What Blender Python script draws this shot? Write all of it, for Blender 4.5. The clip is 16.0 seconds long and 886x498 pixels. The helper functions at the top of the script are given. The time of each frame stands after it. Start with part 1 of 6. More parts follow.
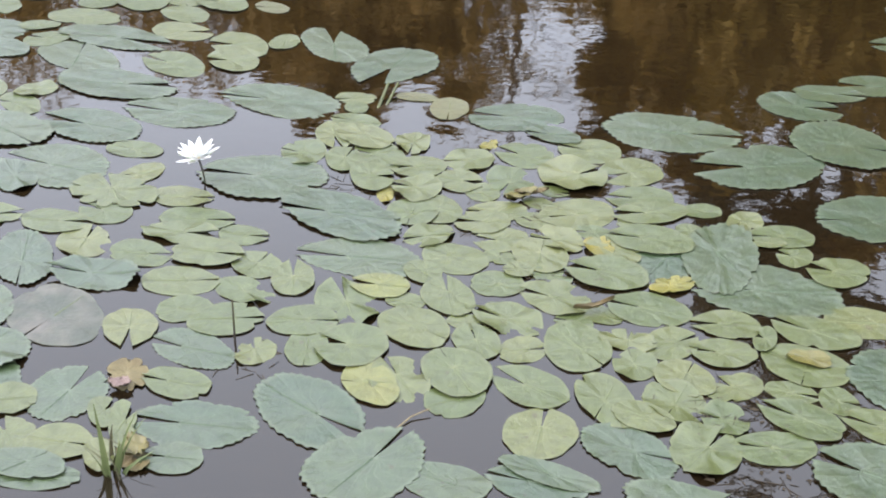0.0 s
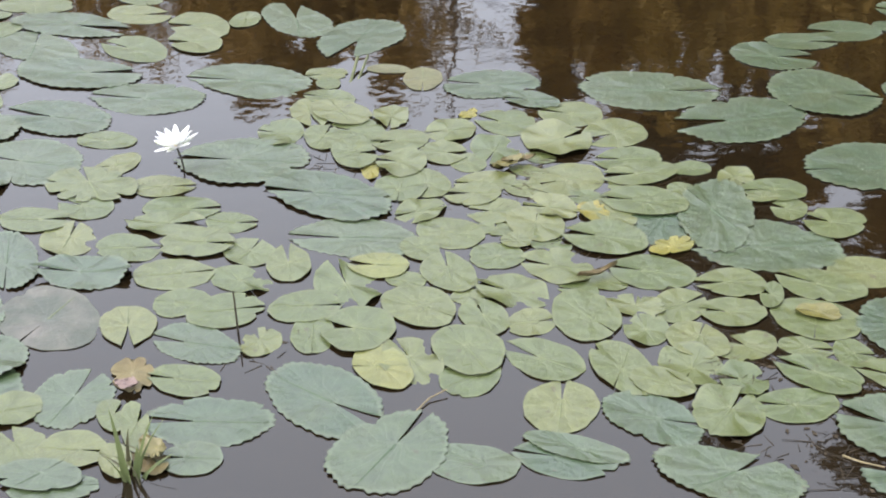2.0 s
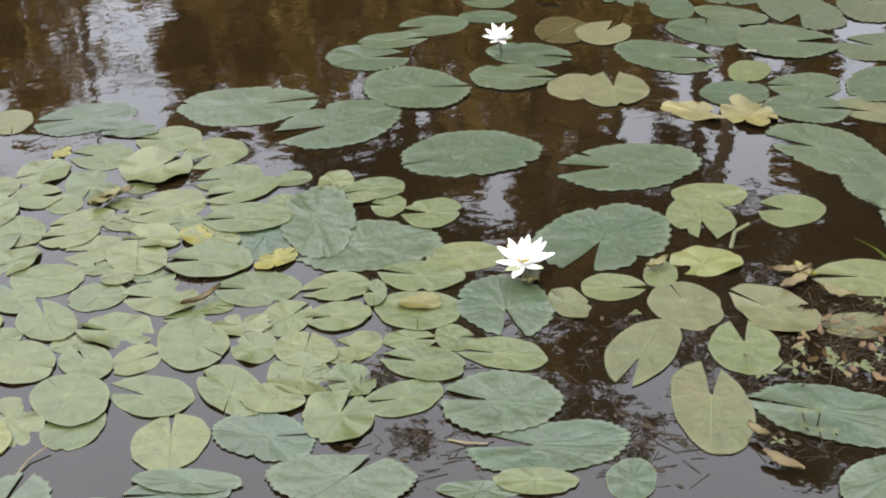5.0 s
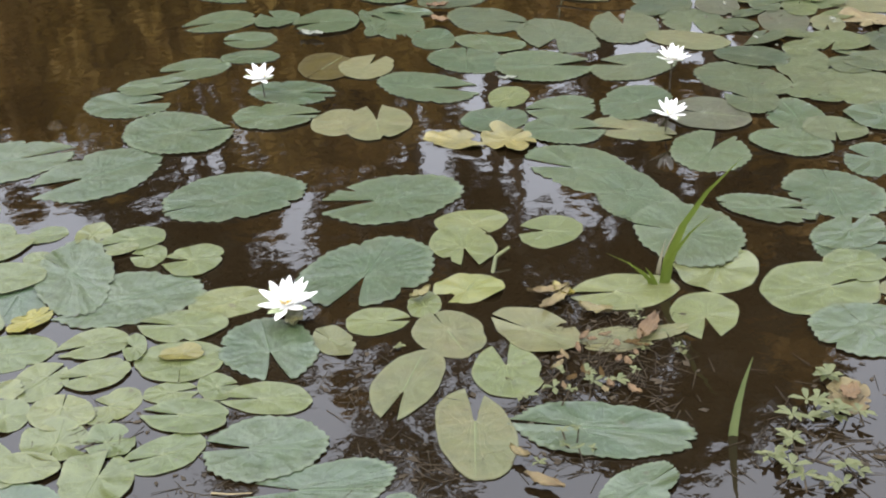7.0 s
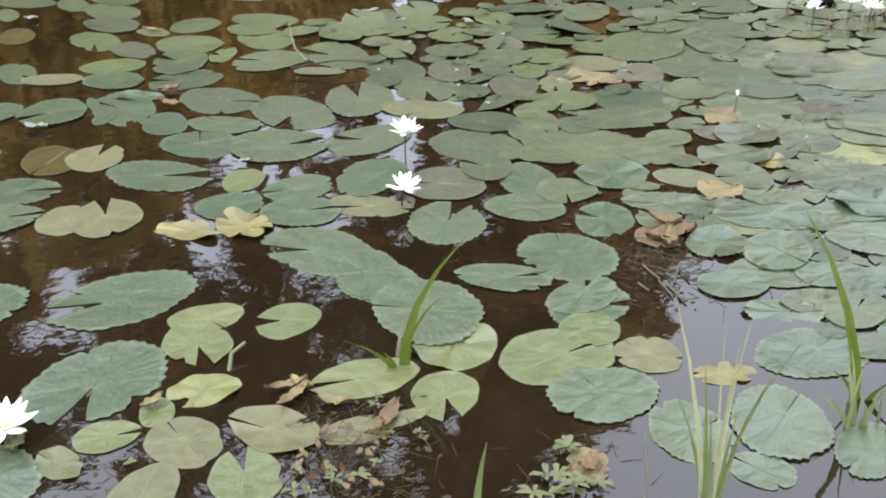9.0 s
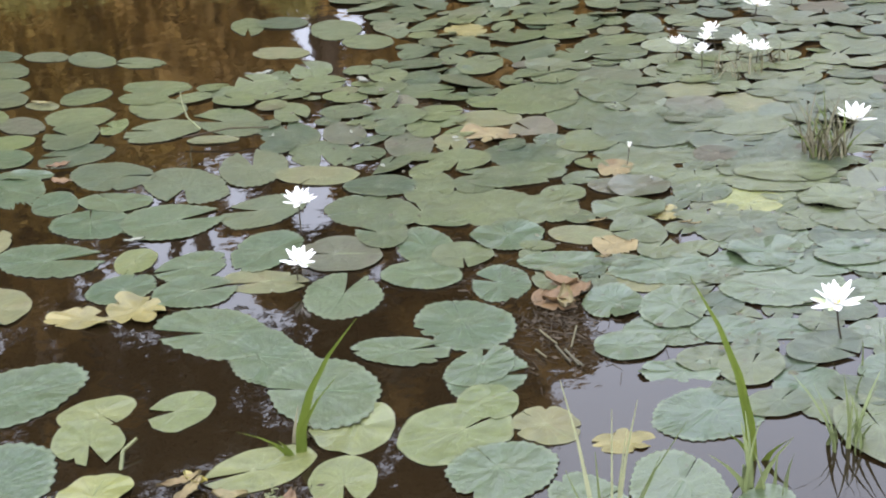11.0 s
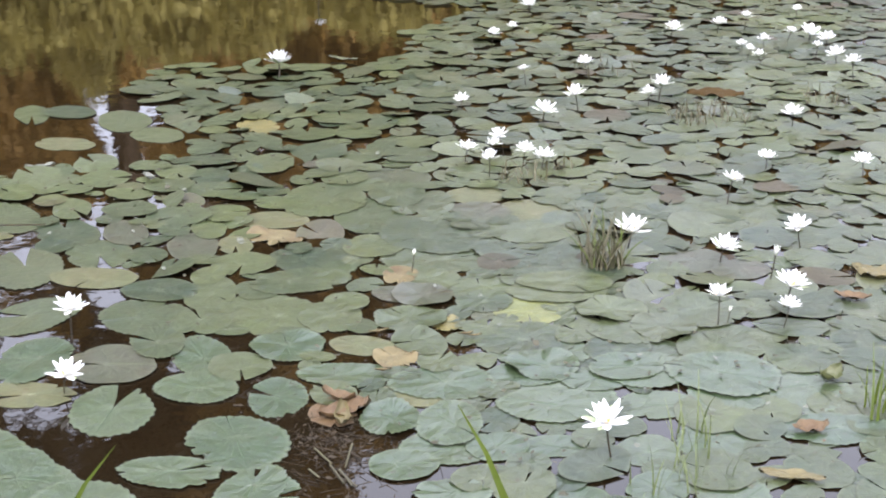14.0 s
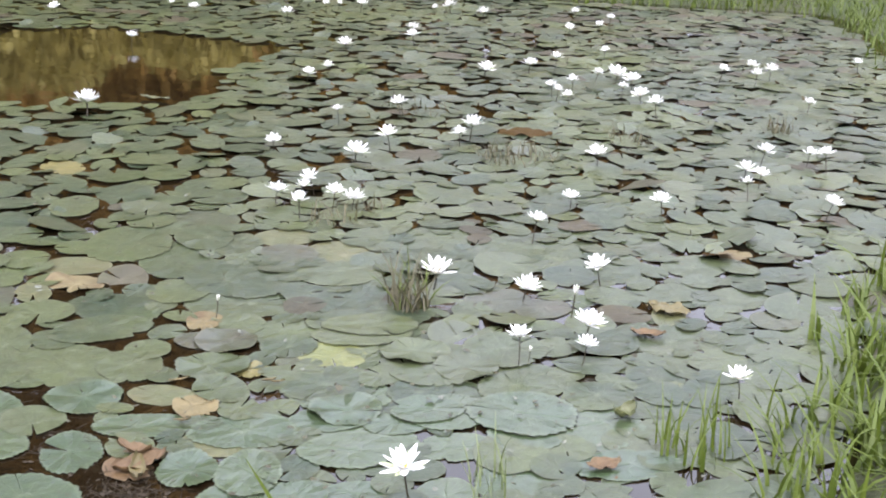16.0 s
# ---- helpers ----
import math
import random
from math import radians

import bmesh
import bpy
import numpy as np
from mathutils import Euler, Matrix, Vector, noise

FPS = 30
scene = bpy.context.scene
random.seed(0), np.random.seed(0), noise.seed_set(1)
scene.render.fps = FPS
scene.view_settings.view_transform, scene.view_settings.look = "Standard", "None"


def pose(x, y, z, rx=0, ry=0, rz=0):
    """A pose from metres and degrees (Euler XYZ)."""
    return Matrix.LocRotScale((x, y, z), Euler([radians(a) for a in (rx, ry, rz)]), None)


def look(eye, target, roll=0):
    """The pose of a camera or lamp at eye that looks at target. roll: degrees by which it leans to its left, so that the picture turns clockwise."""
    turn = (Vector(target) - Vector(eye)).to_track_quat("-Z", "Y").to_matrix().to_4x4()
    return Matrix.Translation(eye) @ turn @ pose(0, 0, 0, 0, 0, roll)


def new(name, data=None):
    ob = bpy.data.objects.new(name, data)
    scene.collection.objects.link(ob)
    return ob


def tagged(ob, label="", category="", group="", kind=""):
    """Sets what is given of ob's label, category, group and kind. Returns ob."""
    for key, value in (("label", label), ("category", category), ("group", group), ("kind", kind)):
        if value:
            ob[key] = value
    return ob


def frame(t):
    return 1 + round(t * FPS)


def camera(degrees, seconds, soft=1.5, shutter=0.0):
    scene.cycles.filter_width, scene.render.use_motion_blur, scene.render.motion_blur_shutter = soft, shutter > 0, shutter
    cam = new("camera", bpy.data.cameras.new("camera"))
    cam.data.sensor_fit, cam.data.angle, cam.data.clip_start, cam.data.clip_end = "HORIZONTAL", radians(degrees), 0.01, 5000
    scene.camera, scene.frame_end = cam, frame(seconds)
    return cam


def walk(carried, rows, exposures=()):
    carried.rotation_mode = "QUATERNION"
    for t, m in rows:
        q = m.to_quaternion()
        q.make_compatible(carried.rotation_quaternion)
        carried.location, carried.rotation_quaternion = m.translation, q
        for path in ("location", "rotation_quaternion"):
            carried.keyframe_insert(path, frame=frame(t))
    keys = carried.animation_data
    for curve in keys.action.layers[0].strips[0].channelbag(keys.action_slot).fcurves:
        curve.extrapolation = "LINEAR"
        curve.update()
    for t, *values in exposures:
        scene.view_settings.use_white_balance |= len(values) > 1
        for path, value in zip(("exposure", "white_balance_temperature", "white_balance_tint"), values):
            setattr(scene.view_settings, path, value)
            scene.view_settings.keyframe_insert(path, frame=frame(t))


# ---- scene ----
cam = camera(38.4, 16.0, soft=2.0)
PATH = [
    (0, (0.06, 0.002, 1.517), (0.036, 1.79, 0.622), 0.5),
    (0.5, (-0.02, 0.014, 1.529), (-0.142, 1.803, 0.645), -0.5),
    (1, (-0.042, 0.018, 1.531), (-0.099, 1.811, 0.647), 0.2),
    (1.5, (-0.049, 0.038, 1.53), (-0.023, 1.82, 0.624), -1.4),
    (2, (-0.071, 0.062, 1.524), (-0.009, 1.822, 0.576), -1.9),
    (2.5, (-0.065, 0.072, 1.52), (0.021, 1.829, 0.567), -2.1),
    (3, (-0.045, 0.073, 1.518), (0.059, 1.829, 0.566), -2.8),
    (3.5, (-0.011, 0.077, 1.516), (0.191, 1.824, 0.564), -2.7),
    (4, (0.04, 0.076, 1.515), (0.37, 1.802, 0.558), -2.3),
    (4.5, (0.089, 0.068, 1.511), (0.534, 1.767, 0.554), -2.7),
    (5, (0.127, 0.055, 1.513), (0.675, 1.729, 0.565), -2.9),
    (5.2, (0.147, 0.053, 1.513), (0.733, 1.715, 0.568), -2.9),
    (7.3, (0.262, 0.026, 1.507), (1.132, 1.58, 0.598), -3.1),
    (7.5, (0.274, 0.026, 1.509), (1.178, 1.563, 0.604), -3.3),
    (8, (0.322, 0.034, 1.522), (1.337, 1.522, 0.654), -2.8),
    (8.5, (0.375, 0.059, 1.513), (1.444, 1.518, 0.658), -3.3),
    (9, (0.404, 0.042, 1.536), (1.538, 1.455, 0.688), -2.8),
    (9.5, (0.432, 0.048, 1.558), (1.597, 1.441, 0.72), -3.6),
    (9.7, (0.452, 0.042, 1.572), (1.638, 1.421, 0.739), -4.4),
    (11.8, (0.526, 0.039, 1.638), (1.826, 1.342, 0.854), -2.8),
    (12, (0.53, 0.046, 1.649), (1.851, 1.326, 0.865), -2.2),
    (12.5, (0.559, 0.043, 1.661), (1.92, 1.296, 0.9), -1.9),
    (13, (0.584, 0.033, 1.668), (1.991, 1.248, 0.929), -1.3),
    (13.5, (0.604, 0.034, 1.677), (2.039, 1.223, 0.951), -0.6),
    (14, (0.628, 0.025, 1.686), (2.106, 1.175, 0.984), -0.2),
    (14.5, (0.685, 0.019, 1.683), (2.199, 1.126, 0.99), -0.3),
    (15, (0.674, -0.031, 1.702), (2.254, 0.984, 1.013), -0.0),
    (15.5, (0.689, -0.046, 1.708), (2.312, 0.916, 1.044), 0.6),
    (16, (0.686, -0.053, 1.725), (2.325, 0.89, 1.075), 1.7),
]
walk(cam, [(t, look(eye, target, roll)) for t, eye, target, roll in PATH], exposures=[(0, 2.26, 6600, 5.5), (5, 2.14, 7000, 4.5), (9, 2.38, 6600, 5.5), (12.5, 2.43, 6450, 10), (16, 2.44, 6500, 11.5)])

# ---- world and light ----
world = bpy.data.worlds.new("overcast_sky")
scene.world = world
world.use_nodes = True
wn, wl = world.node_tree.nodes, world.node_tree.links
sky = wn.new("ShaderNodeTexSky")
sky.sky_type = "NISHITA"
sky.sun_disc = False
sky.sun_elevation, sky.sun_rotation = radians(52), radians(-115)
sky.air_density, sky.dust_density, sky.ozone_density = 1.0, 6.0, 1.0
grey = wn.new("ShaderNodeHueSaturation")
grey.inputs["Saturation"].default_value = 0.55
wl.new(sky.outputs[0], grey.inputs["Color"])
tint = wn.new("ShaderNodeMix")
tint.data_type, tint.blend_type = "RGBA", "MULTIPLY"
tint.inputs[0].default_value, tint.inputs[7].default_value = 1.0, (1.03, 0.96, 1.05, 1)
wl.new(grey.outputs[0], tint.inputs[6])
cloud = wn.new("ShaderNodeMix")  # an even layer of cloud over the clear sky
cloud.data_type = "RGBA"
cloud.inputs[0].default_value = 0.75
spot = wn.new("ShaderNodeSeparateXYZ")
wl.new(wn.new("ShaderNodeTexCoord").outputs["Generated"], spot.inputs[0])
rise = wn.new("ShaderNodeMapRange")  # an overcast sky is brighter overhead than at the horizon
rise.inputs[3].default_value, rise.inputs[4].default_value = 0.62, 1.65
wl.new(spot.outputs[2], rise.inputs[0])
layer = wn.new("ShaderNodeMix")
layer.data_type, layer.blend_type = "RGBA", "MULTIPLY"
layer.inputs[0].default_value, layer.inputs[6].default_value = 1.0, (4.5, 4.75, 5.75, 1)
wl.new(rise.outputs[0], layer.inputs[7])
wl.new(layer.outputs[2], cloud.inputs[7])
wl.new(tint.outputs[2], cloud.inputs[6])
wl.new(cloud.outputs[2], wn["Background"].inputs["Color"])
wn["Background"].inputs["Strength"].default_value = 0.13
sun_data = bpy.data.lights.new("sun", "SUN")
sun_data.energy, sun_data.angle, sun_data.color = 0.45, radians(25), (1.0, 0.97, 0.92)
sun = new("sun", sun_data)
sun.matrix_world = look((-18.1, -8.5, 25.6), (0, 0, 0))


# ---- materials ----
def material(name):
    m = bpy.data.materials.new(name)
    m.use_nodes = True
    return m, m.node_tree.nodes, m.node_tree.links, m.node_tree.nodes["Principled BSDF"]


def math_node(n, l, op, a, b=None):
    q = n.new("ShaderNodeMath")
    q.operation = op
    for k, v in enumerate((a, b)):
        if v is None:
            continue
        if isinstance(v, (int, float)):
            q.inputs[k].default_value = v
        else:
            l.new(v, q.inputs[k])
    return q.outputs[0]


def mix_node(n, l, fac, a, b, blend="MIX"):
    q = n.new("ShaderNodeMix")
    q.data_type, q.blend_type = "RGBA", blend
    for k, v in ((0, fac), (6, a), (7, b)):
        if isinstance(v, (int, float)):
            q.inputs[k].default_value = v
        elif isinstance(v, tuple):
            q.inputs[k].default_value = (*v, 1)
        else:
            l.new(v, q.inputs[k])
    return q.outputs[2]


def noise_node(n, l, scale, detail=4.0, rough=0.55, vector=None):
    q = n.new("ShaderNodeTexNoise")
    q.inputs["Scale"].default_value, q.inputs["Detail"].default_value = scale, detail
    q.inputs["Roughness"].default_value = rough
    if vector is not None:
        l.new(vector, q.inputs["Vector"])
    return q.outputs["Fac"]


def span(n, l, v, lo, hi, a=0.0, b=1.0):
    q = n.new("ShaderNodeMapRange")
    l.new(v, q.inputs[0])
    for k, x in zip((1, 2, 3, 4), (lo, hi, a, b)):
        q.inputs[k].default_value = x
    return q.outputs[0]


def leaf_material(name, low, high, blotch, blotch_amount=0.35, rough=0.42, sheen=0.5, island=False, pleats=0.55):
    """A pad's skin: fan of veins, mottling, brown specks; low and high: the range over the pads."""
    low, high, blotch = ((0.60 * q[0], 0.56 * q[1], 0.54 * q[2]) for q in (low, high, blotch))
    m, n, l, p = material(name)
    info = n.new("ShaderNodeNewGeometry" if island else "ShaderNodeObjectInfo")
    rnd = info.outputs["Random Per Island" if island else "Random"]
    geo = n.new("ShaderNodeNewGeometry")
    pos = geo.outputs["Position"]
    base = mix_node(n, l, rnd, low, high)
    if island:
        odd = math_node(n, l, "FRACT", math_node(n, l, "MULTIPLY", rnd, 37.3))
        base = mix_node(n, l, span(n, l, odd, 0.86, 1.0, 0, 0.6), base, (0.050, 0.051, 0.030))
        odd = math_node(n, l, "FRACT", math_node(n, l, "MULTIPLY", rnd, 91.7))
        base = mix_node(n, l, span(n, l, odd, 0.86, 1.0, 0, 0.7), base, (0.060, 0.070, 0.024))
        drift = noise_node(n, l, 0.9, 3, 0.6, pos)
        base = mix_node(n, l, span(n, l, drift, 0.52, 0.66, 0, 0.75), base, (0.056, 0.070, 0.022))
        base = mix_node(n, l, span(n, l, drift, 0.47, 0.34, 0, 0.5), base, (0.034, 0.046, 0.030))
    big = span(n, l, noise_node(n, l, 7.0, 3, 0.6, pos), 0.42, 0.68)
    base = mix_node(n, l, math_node(n, l, "MULTIPLY", big, blotch_amount), base, blotch)
    mid = noise_node(n, l, 24.0, 6, 0.7, pos)
    base = mix_node(n, l, 0.55, base, mix_node(n, l, span(n, l, mid, 0.3, 0.7), (0.28, 0.30, 0.30), (0.72, 0.70, 0.66)), "OVERLAY")
    fine = noise_node(n, l, 90.0, 5, 0.65, pos)
    base = mix_node(n, l, 0.35, base, mix_node(n, l, fine, (0.3, 0.3, 0.3), (0.75, 0.75, 0.75)), "OVERLAY")
    uv = n.new("ShaderNodeUVMap").outputs[0]
    sep = n.new("ShaderNodeSeparateXYZ")
    l.new(uv, sep.inputs[0])
    u, v = sep.outputs[0], sep.outputs[1]
    ang = math_node(n, l, "ARCTAN2", v, u)
    rad = math_node(n, l, "SQRT", math_node(n, l, "ADD", math_node(n, l, "MULTIPLY", u, u), math_node(n, l, "MULTIPLY", v, v)))
    saw = math_node(n, l, "PINGPONG", math_node(n, l, "ADD", math_node(n, l, "MULTIPLY", ang, 2.55), math_node(n, l, "MULTIPLY", fine, 0.25)), 0.5)
    vein = math_node(n, l, "LESS_THAN", math_node(n, l, "MULTIPLY", saw, rad), 0.03)
    vein = math_node(n, l, "MULTIPLY", vein, span(n, l, rad, 1.0, 0.15))
    base = mix_node(n, l, math_node(n, l, "MULTIPLY", vein, 0.20), base, tuple(min(1, c * 1.7 + 0.05) for c in high))
    hub = span(n, l, rad, 0.16, 0.0, 0, 0.35)
    base = mix_node(n, l, hub, base, tuple(min(1, c * 1.5 + 0.04) for c in high))
    edge = math_node(n, l, "MULTIPLY", span(n, l, rad, 0.86, 1.0), span(n, l, noise_node(n, l, 22.0, 3, 0.6, pos), 0.5, 0.72))
    base = mix_node(n, l, math_node(n, l, "MULTIPLY", edge, 0.55), base, (0.045, 0.04, 0.018))
    base = mix_node(n, l, span(n, l, rad, 0.93, 1.0, 0, 0.55 if island else 0.3), base, (0.026, 0.028, 0.012))  # the dark margin of the leaf
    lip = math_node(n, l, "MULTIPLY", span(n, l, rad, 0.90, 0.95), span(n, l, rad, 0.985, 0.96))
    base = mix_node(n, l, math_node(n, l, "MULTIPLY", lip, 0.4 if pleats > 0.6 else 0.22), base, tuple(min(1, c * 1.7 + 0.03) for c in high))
    spot = math_node(n, l, "GREATER_THAN", noise_node(n, l, 38.0, 2, 0.4, pos), 0.735)
    base = mix_node(n, l, math_node(n, l, "MULTIPLY", spot, 0.6), base, (0.03, 0.02, 0.008))
    l.new(base, p.inputs["Base Color"])
    p.inputs["Roughness"].default_value = rough
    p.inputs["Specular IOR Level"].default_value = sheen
    bump = n.new("ShaderNodeBump")
    bump.inputs["Strength"].default_value, bump.inputs["Distance"].default_value = 0.6, 0.008
    pleat = math_node(n, l, "PINGPONG", math_node(n, l, "ADD", math_node(n, l, "MULTIPLY", ang, 1.27), math_node(n, l, "MULTIPLY", mid, 1.1)), 0.5)
    pleat = math_node(n, l, "MULTIPLY", pleat, math_node(n, l, "MULTIPLY", rad, pleats))  # soft folds between the main veins
    height = math_node(n, l, "ADD", pleat, math_node(n, l, "ADD", math_node(n, l, "MULTIPLY", vein, -0.2), math_node(n, l, "ADD", noise_node(n, l, 14.0, 3, 0.6, pos), math_node(n, l, "MULTIPLY", noise_node(n, l, 60.0, 4, 0.6, pos), 0.25))))
    l.new(height, bump.inputs["Height"])
    l.new(bump.outputs[0], p.inputs["Normal"])
    return m


def plain_material(name, low, high, rough=0.6, scale=12.0, sheen=0.4, translucent=0.0, relief=0.3):
    m, n, l, p = material(name)
    tex = n.new("ShaderNodeNewGeometry")
    pos = tex.outputs["Position"]
    f = span(n, l, noise_node(n, l, scale, 5, 0.65, pos), 0.3, 0.7)
    r = tex.outputs["Random Per Island"]
    col = mix_node(n, l, math_node(n, l, "ADD", math_node(n, l, "MULTIPLY", f, 0.5), math_node(n, l, "MULTIPLY", r, 0.5)), low, high)
    l.new(col, p.inputs["Base Color"])
    p.inputs["Roughness"].default_value = rough
    p.inputs["Specular IOR Level"].default_value = sheen
    if relief:
        bump = n.new("ShaderNodeBump")
        bump.inputs["Strength"].default_value, bump.inputs["Distance"].default_value = relief, 0.01
        l.new(noise_node(n, l, scale * 4, 5, 0.6, pos), bump.inputs["Height"])
        l.new(bump.outputs[0], p.inputs["Normal"])
    if translucent:
        tr = n.new("ShaderNodeBsdfTranslucent")
        l.new(col, tr.inputs["Color"])
        mx = n.new("ShaderNodeMixShader")
        mx.inputs[0].default_value = translucent
        l.new(p.outputs[0], mx.inputs[1])
        l.new(tr.outputs[0], mx.inputs[2])
        l.new(mx.outputs[0], n["Material Output"].inputs["Surface"])
    return m


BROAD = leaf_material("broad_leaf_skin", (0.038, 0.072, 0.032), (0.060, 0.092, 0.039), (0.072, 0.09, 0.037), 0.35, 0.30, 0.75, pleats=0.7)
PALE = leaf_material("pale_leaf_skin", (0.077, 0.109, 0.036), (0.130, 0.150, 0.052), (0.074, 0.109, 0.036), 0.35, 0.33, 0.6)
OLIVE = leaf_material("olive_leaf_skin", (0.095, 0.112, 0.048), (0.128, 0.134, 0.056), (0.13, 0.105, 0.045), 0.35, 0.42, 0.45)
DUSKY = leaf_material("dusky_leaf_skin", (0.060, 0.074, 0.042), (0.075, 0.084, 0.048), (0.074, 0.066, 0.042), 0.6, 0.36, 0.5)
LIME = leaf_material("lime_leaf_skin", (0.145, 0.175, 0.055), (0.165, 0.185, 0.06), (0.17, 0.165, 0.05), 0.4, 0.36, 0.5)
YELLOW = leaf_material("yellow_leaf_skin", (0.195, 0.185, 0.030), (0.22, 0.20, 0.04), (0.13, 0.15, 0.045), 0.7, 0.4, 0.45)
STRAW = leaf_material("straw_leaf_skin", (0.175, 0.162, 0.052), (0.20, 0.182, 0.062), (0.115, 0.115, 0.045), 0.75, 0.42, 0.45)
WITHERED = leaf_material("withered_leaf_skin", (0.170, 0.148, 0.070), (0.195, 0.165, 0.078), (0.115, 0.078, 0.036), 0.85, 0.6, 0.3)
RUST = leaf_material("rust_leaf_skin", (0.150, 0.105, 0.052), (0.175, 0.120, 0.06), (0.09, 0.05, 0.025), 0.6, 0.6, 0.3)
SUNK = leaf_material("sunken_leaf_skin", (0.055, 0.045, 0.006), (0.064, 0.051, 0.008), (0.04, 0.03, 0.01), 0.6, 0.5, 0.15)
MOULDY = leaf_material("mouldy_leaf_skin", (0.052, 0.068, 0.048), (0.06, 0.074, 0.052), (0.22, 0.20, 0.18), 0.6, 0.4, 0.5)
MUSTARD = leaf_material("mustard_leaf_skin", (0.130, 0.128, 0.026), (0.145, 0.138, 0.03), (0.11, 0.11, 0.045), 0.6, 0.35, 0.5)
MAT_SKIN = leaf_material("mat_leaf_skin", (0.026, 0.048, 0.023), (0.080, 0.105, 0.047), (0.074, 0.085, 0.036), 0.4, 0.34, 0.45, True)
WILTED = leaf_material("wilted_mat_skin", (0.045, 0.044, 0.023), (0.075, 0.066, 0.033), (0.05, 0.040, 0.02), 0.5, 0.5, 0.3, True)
PETAL = plain_material("petal_white", (0.82, 0.82, 0.80), (0.9, 0.9, 0.88), 0.5, 60, 0.3, 0.35, 0.1)
STAMEN = plain_material("stamen_yellow", (0.75, 0.50, 0.06), (0.85, 0.62, 0.10), 0.6, 80)
SEPAL = plain_material("sepal_green", (0.22, 0.27, 0.14), (0.38, 0.42, 0.26), 0.5, 60)
HUMP = plain_material("brown_dead_leaf", (0.030, 0.019, 0.007), (0.055, 0.034, 0.012), 0.8, 20, 0.1)
BLEACHED = plain_material("bleached_leaf", (0.095, 0.10, 0.078), (0.13, 0.135, 0.105), 0.6, 30)
OCHRE = leaf_material("ochre_leaf_skin", (0.15, 0.135, 0.055), (0.17, 0.15, 0.06), (0.10, 0.08, 0.035), 0.6, 0.5, 0.4)
ROSE = plain_material("pink_leaf_underside", (0.12, 0.085, 0.075), (0.15, 0.105, 0.09), 0.6, 30)
STEM = plain_material("flower_stem", (0.016, 0.013, 0.008), (0.035, 0.028, 0.015), 0.4, 40)
BLADE = plain_material("grass_blade", (0.050, 0.078, 0.009), (0.100, 0.132, 0.018), 0.5, 8, 0.35, 0.3)
BLADE_GREY = plain_material("greyish_reed_blade", (0.075, 0.10, 0.035), (0.12, 0.145, 0.06), 0.5, 10, 0.3, 0.2)
BLADE_PALE = plain_material("pale_reed_blade", (0.17, 0.19, 0.09), (0.26, 0.27, 0.17), 0.5, 10, 0.3, 0.2)
# tree leaf seen against the sky: its backlit shade is put into the colour
BACKLIT_LEAF = plain_material("backlit_tree_leaf", (0.045, 0.042, 0.026), (0.09, 0.080, 0.048), 0.6, 2, 0.3, 0.2, 0)
BANK_LEAF = plain_material("olive_bush_leaf", (0.205, 0.178, 0.040), (0.28, 0.235, 0.060), 0.6, 2, 0.3, 0.25, 0)
# bush leaf with golden light put into its colour, brightened against self-shadowing
GOLDEN_LIT_LEAF = plain_material("golden_lit_leaf", (0.26, 0.165, 0.030), (0.34, 0.22, 0.045), 0.6, 2, 0.3, 0.25, 0)
BLADE_DRY = plain_material("dry_grass_blade", (0.058, 0.056, 0.030), (0.110, 0.100, 0.058), 0.6, 8, 0.3, 0.2)
BARK = plain_material("tree_bark", (0.05, 0.038, 0.026), (0.12, 0.09, 0.06), 0.9, 6, 0.2)
# tree leaf colour, also pushed to gold to stand in for golden light
CROWN = plain_material("tree_leaf", (0.20, 0.122, 0.026), (0.34, 0.205, 0.048), 0.6, 2, 0.3, 0.25, 0)
DEBRIS = plain_material("plant_debris", (0.009, 0.0068, 0.0042), (0.044, 0.033, 0.019), 0.8, 30, 0.2)
LITTER = plain_material("leaf_scrap", (0.022, 0.020, 0.011), (0.075, 0.070, 0.044), 0.8, 9, 0.3)
WEED = plain_material("water_weed", (0.042, 0.052, 0.018), (0.092, 0.098, 0.038), 0.5, 20, 0.4)

GROUND, n, l, p = material("grassy_soil")
pos = n.new("ShaderNodeNewGeometry").outputs["Position"]
col = mix_node(n, l, span(n, l, noise_node(n, l, 1.6, 5, 0.65, pos), 0.35, 0.65), (0.032, 0.048, 0.011), (0.050, 0.050, 0.020))
col = mix_node(n, l, span(n, l, noise_node(n, l, 30, 4, 0.6, pos), 0.4, 0.7), col, (0.026, 0.036, 0.009))
l.new(col, p.inputs["Base Color"])
p.inputs["Roughness"].default_value = 0.95
bump = n.new("ShaderNodeBump")
bump.inputs["Distance"].default_value = 0.05
l.new(noise_node(n, l, 14, 6, 0.7, pos), bump.inputs["Height"])
l.new(bump.outputs[0], p.inputs["Normal"])

WATER, n, l, p = material("murky_water")
pos = n.new("ShaderNodeNewGeometry").outputs["Position"]
col = mix_node(n, l, span(n, l, noise_node(n, l, 0.9, 5, 0.6, pos), 0.3, 0.7), (0.0066, 0.0043, 0.0020), (0.0102, 0.0066, 0.0030))
col = mix_node(n, l, math_node(n, l, "MULTIPLY", span(n, l, noise_node(n, l, 14.0, 6, 0.7, pos), 0.5, 0.75), 0.35), col, (0.0175, 0.0118, 0.0054))
l.new(col, p.inputs["Base Color"])
p.inputs["Roughness"].default_value = 0.028
p.inputs["IOR"].default_value = 1.333
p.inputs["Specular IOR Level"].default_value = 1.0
bump = n.new("ShaderNodeBump")
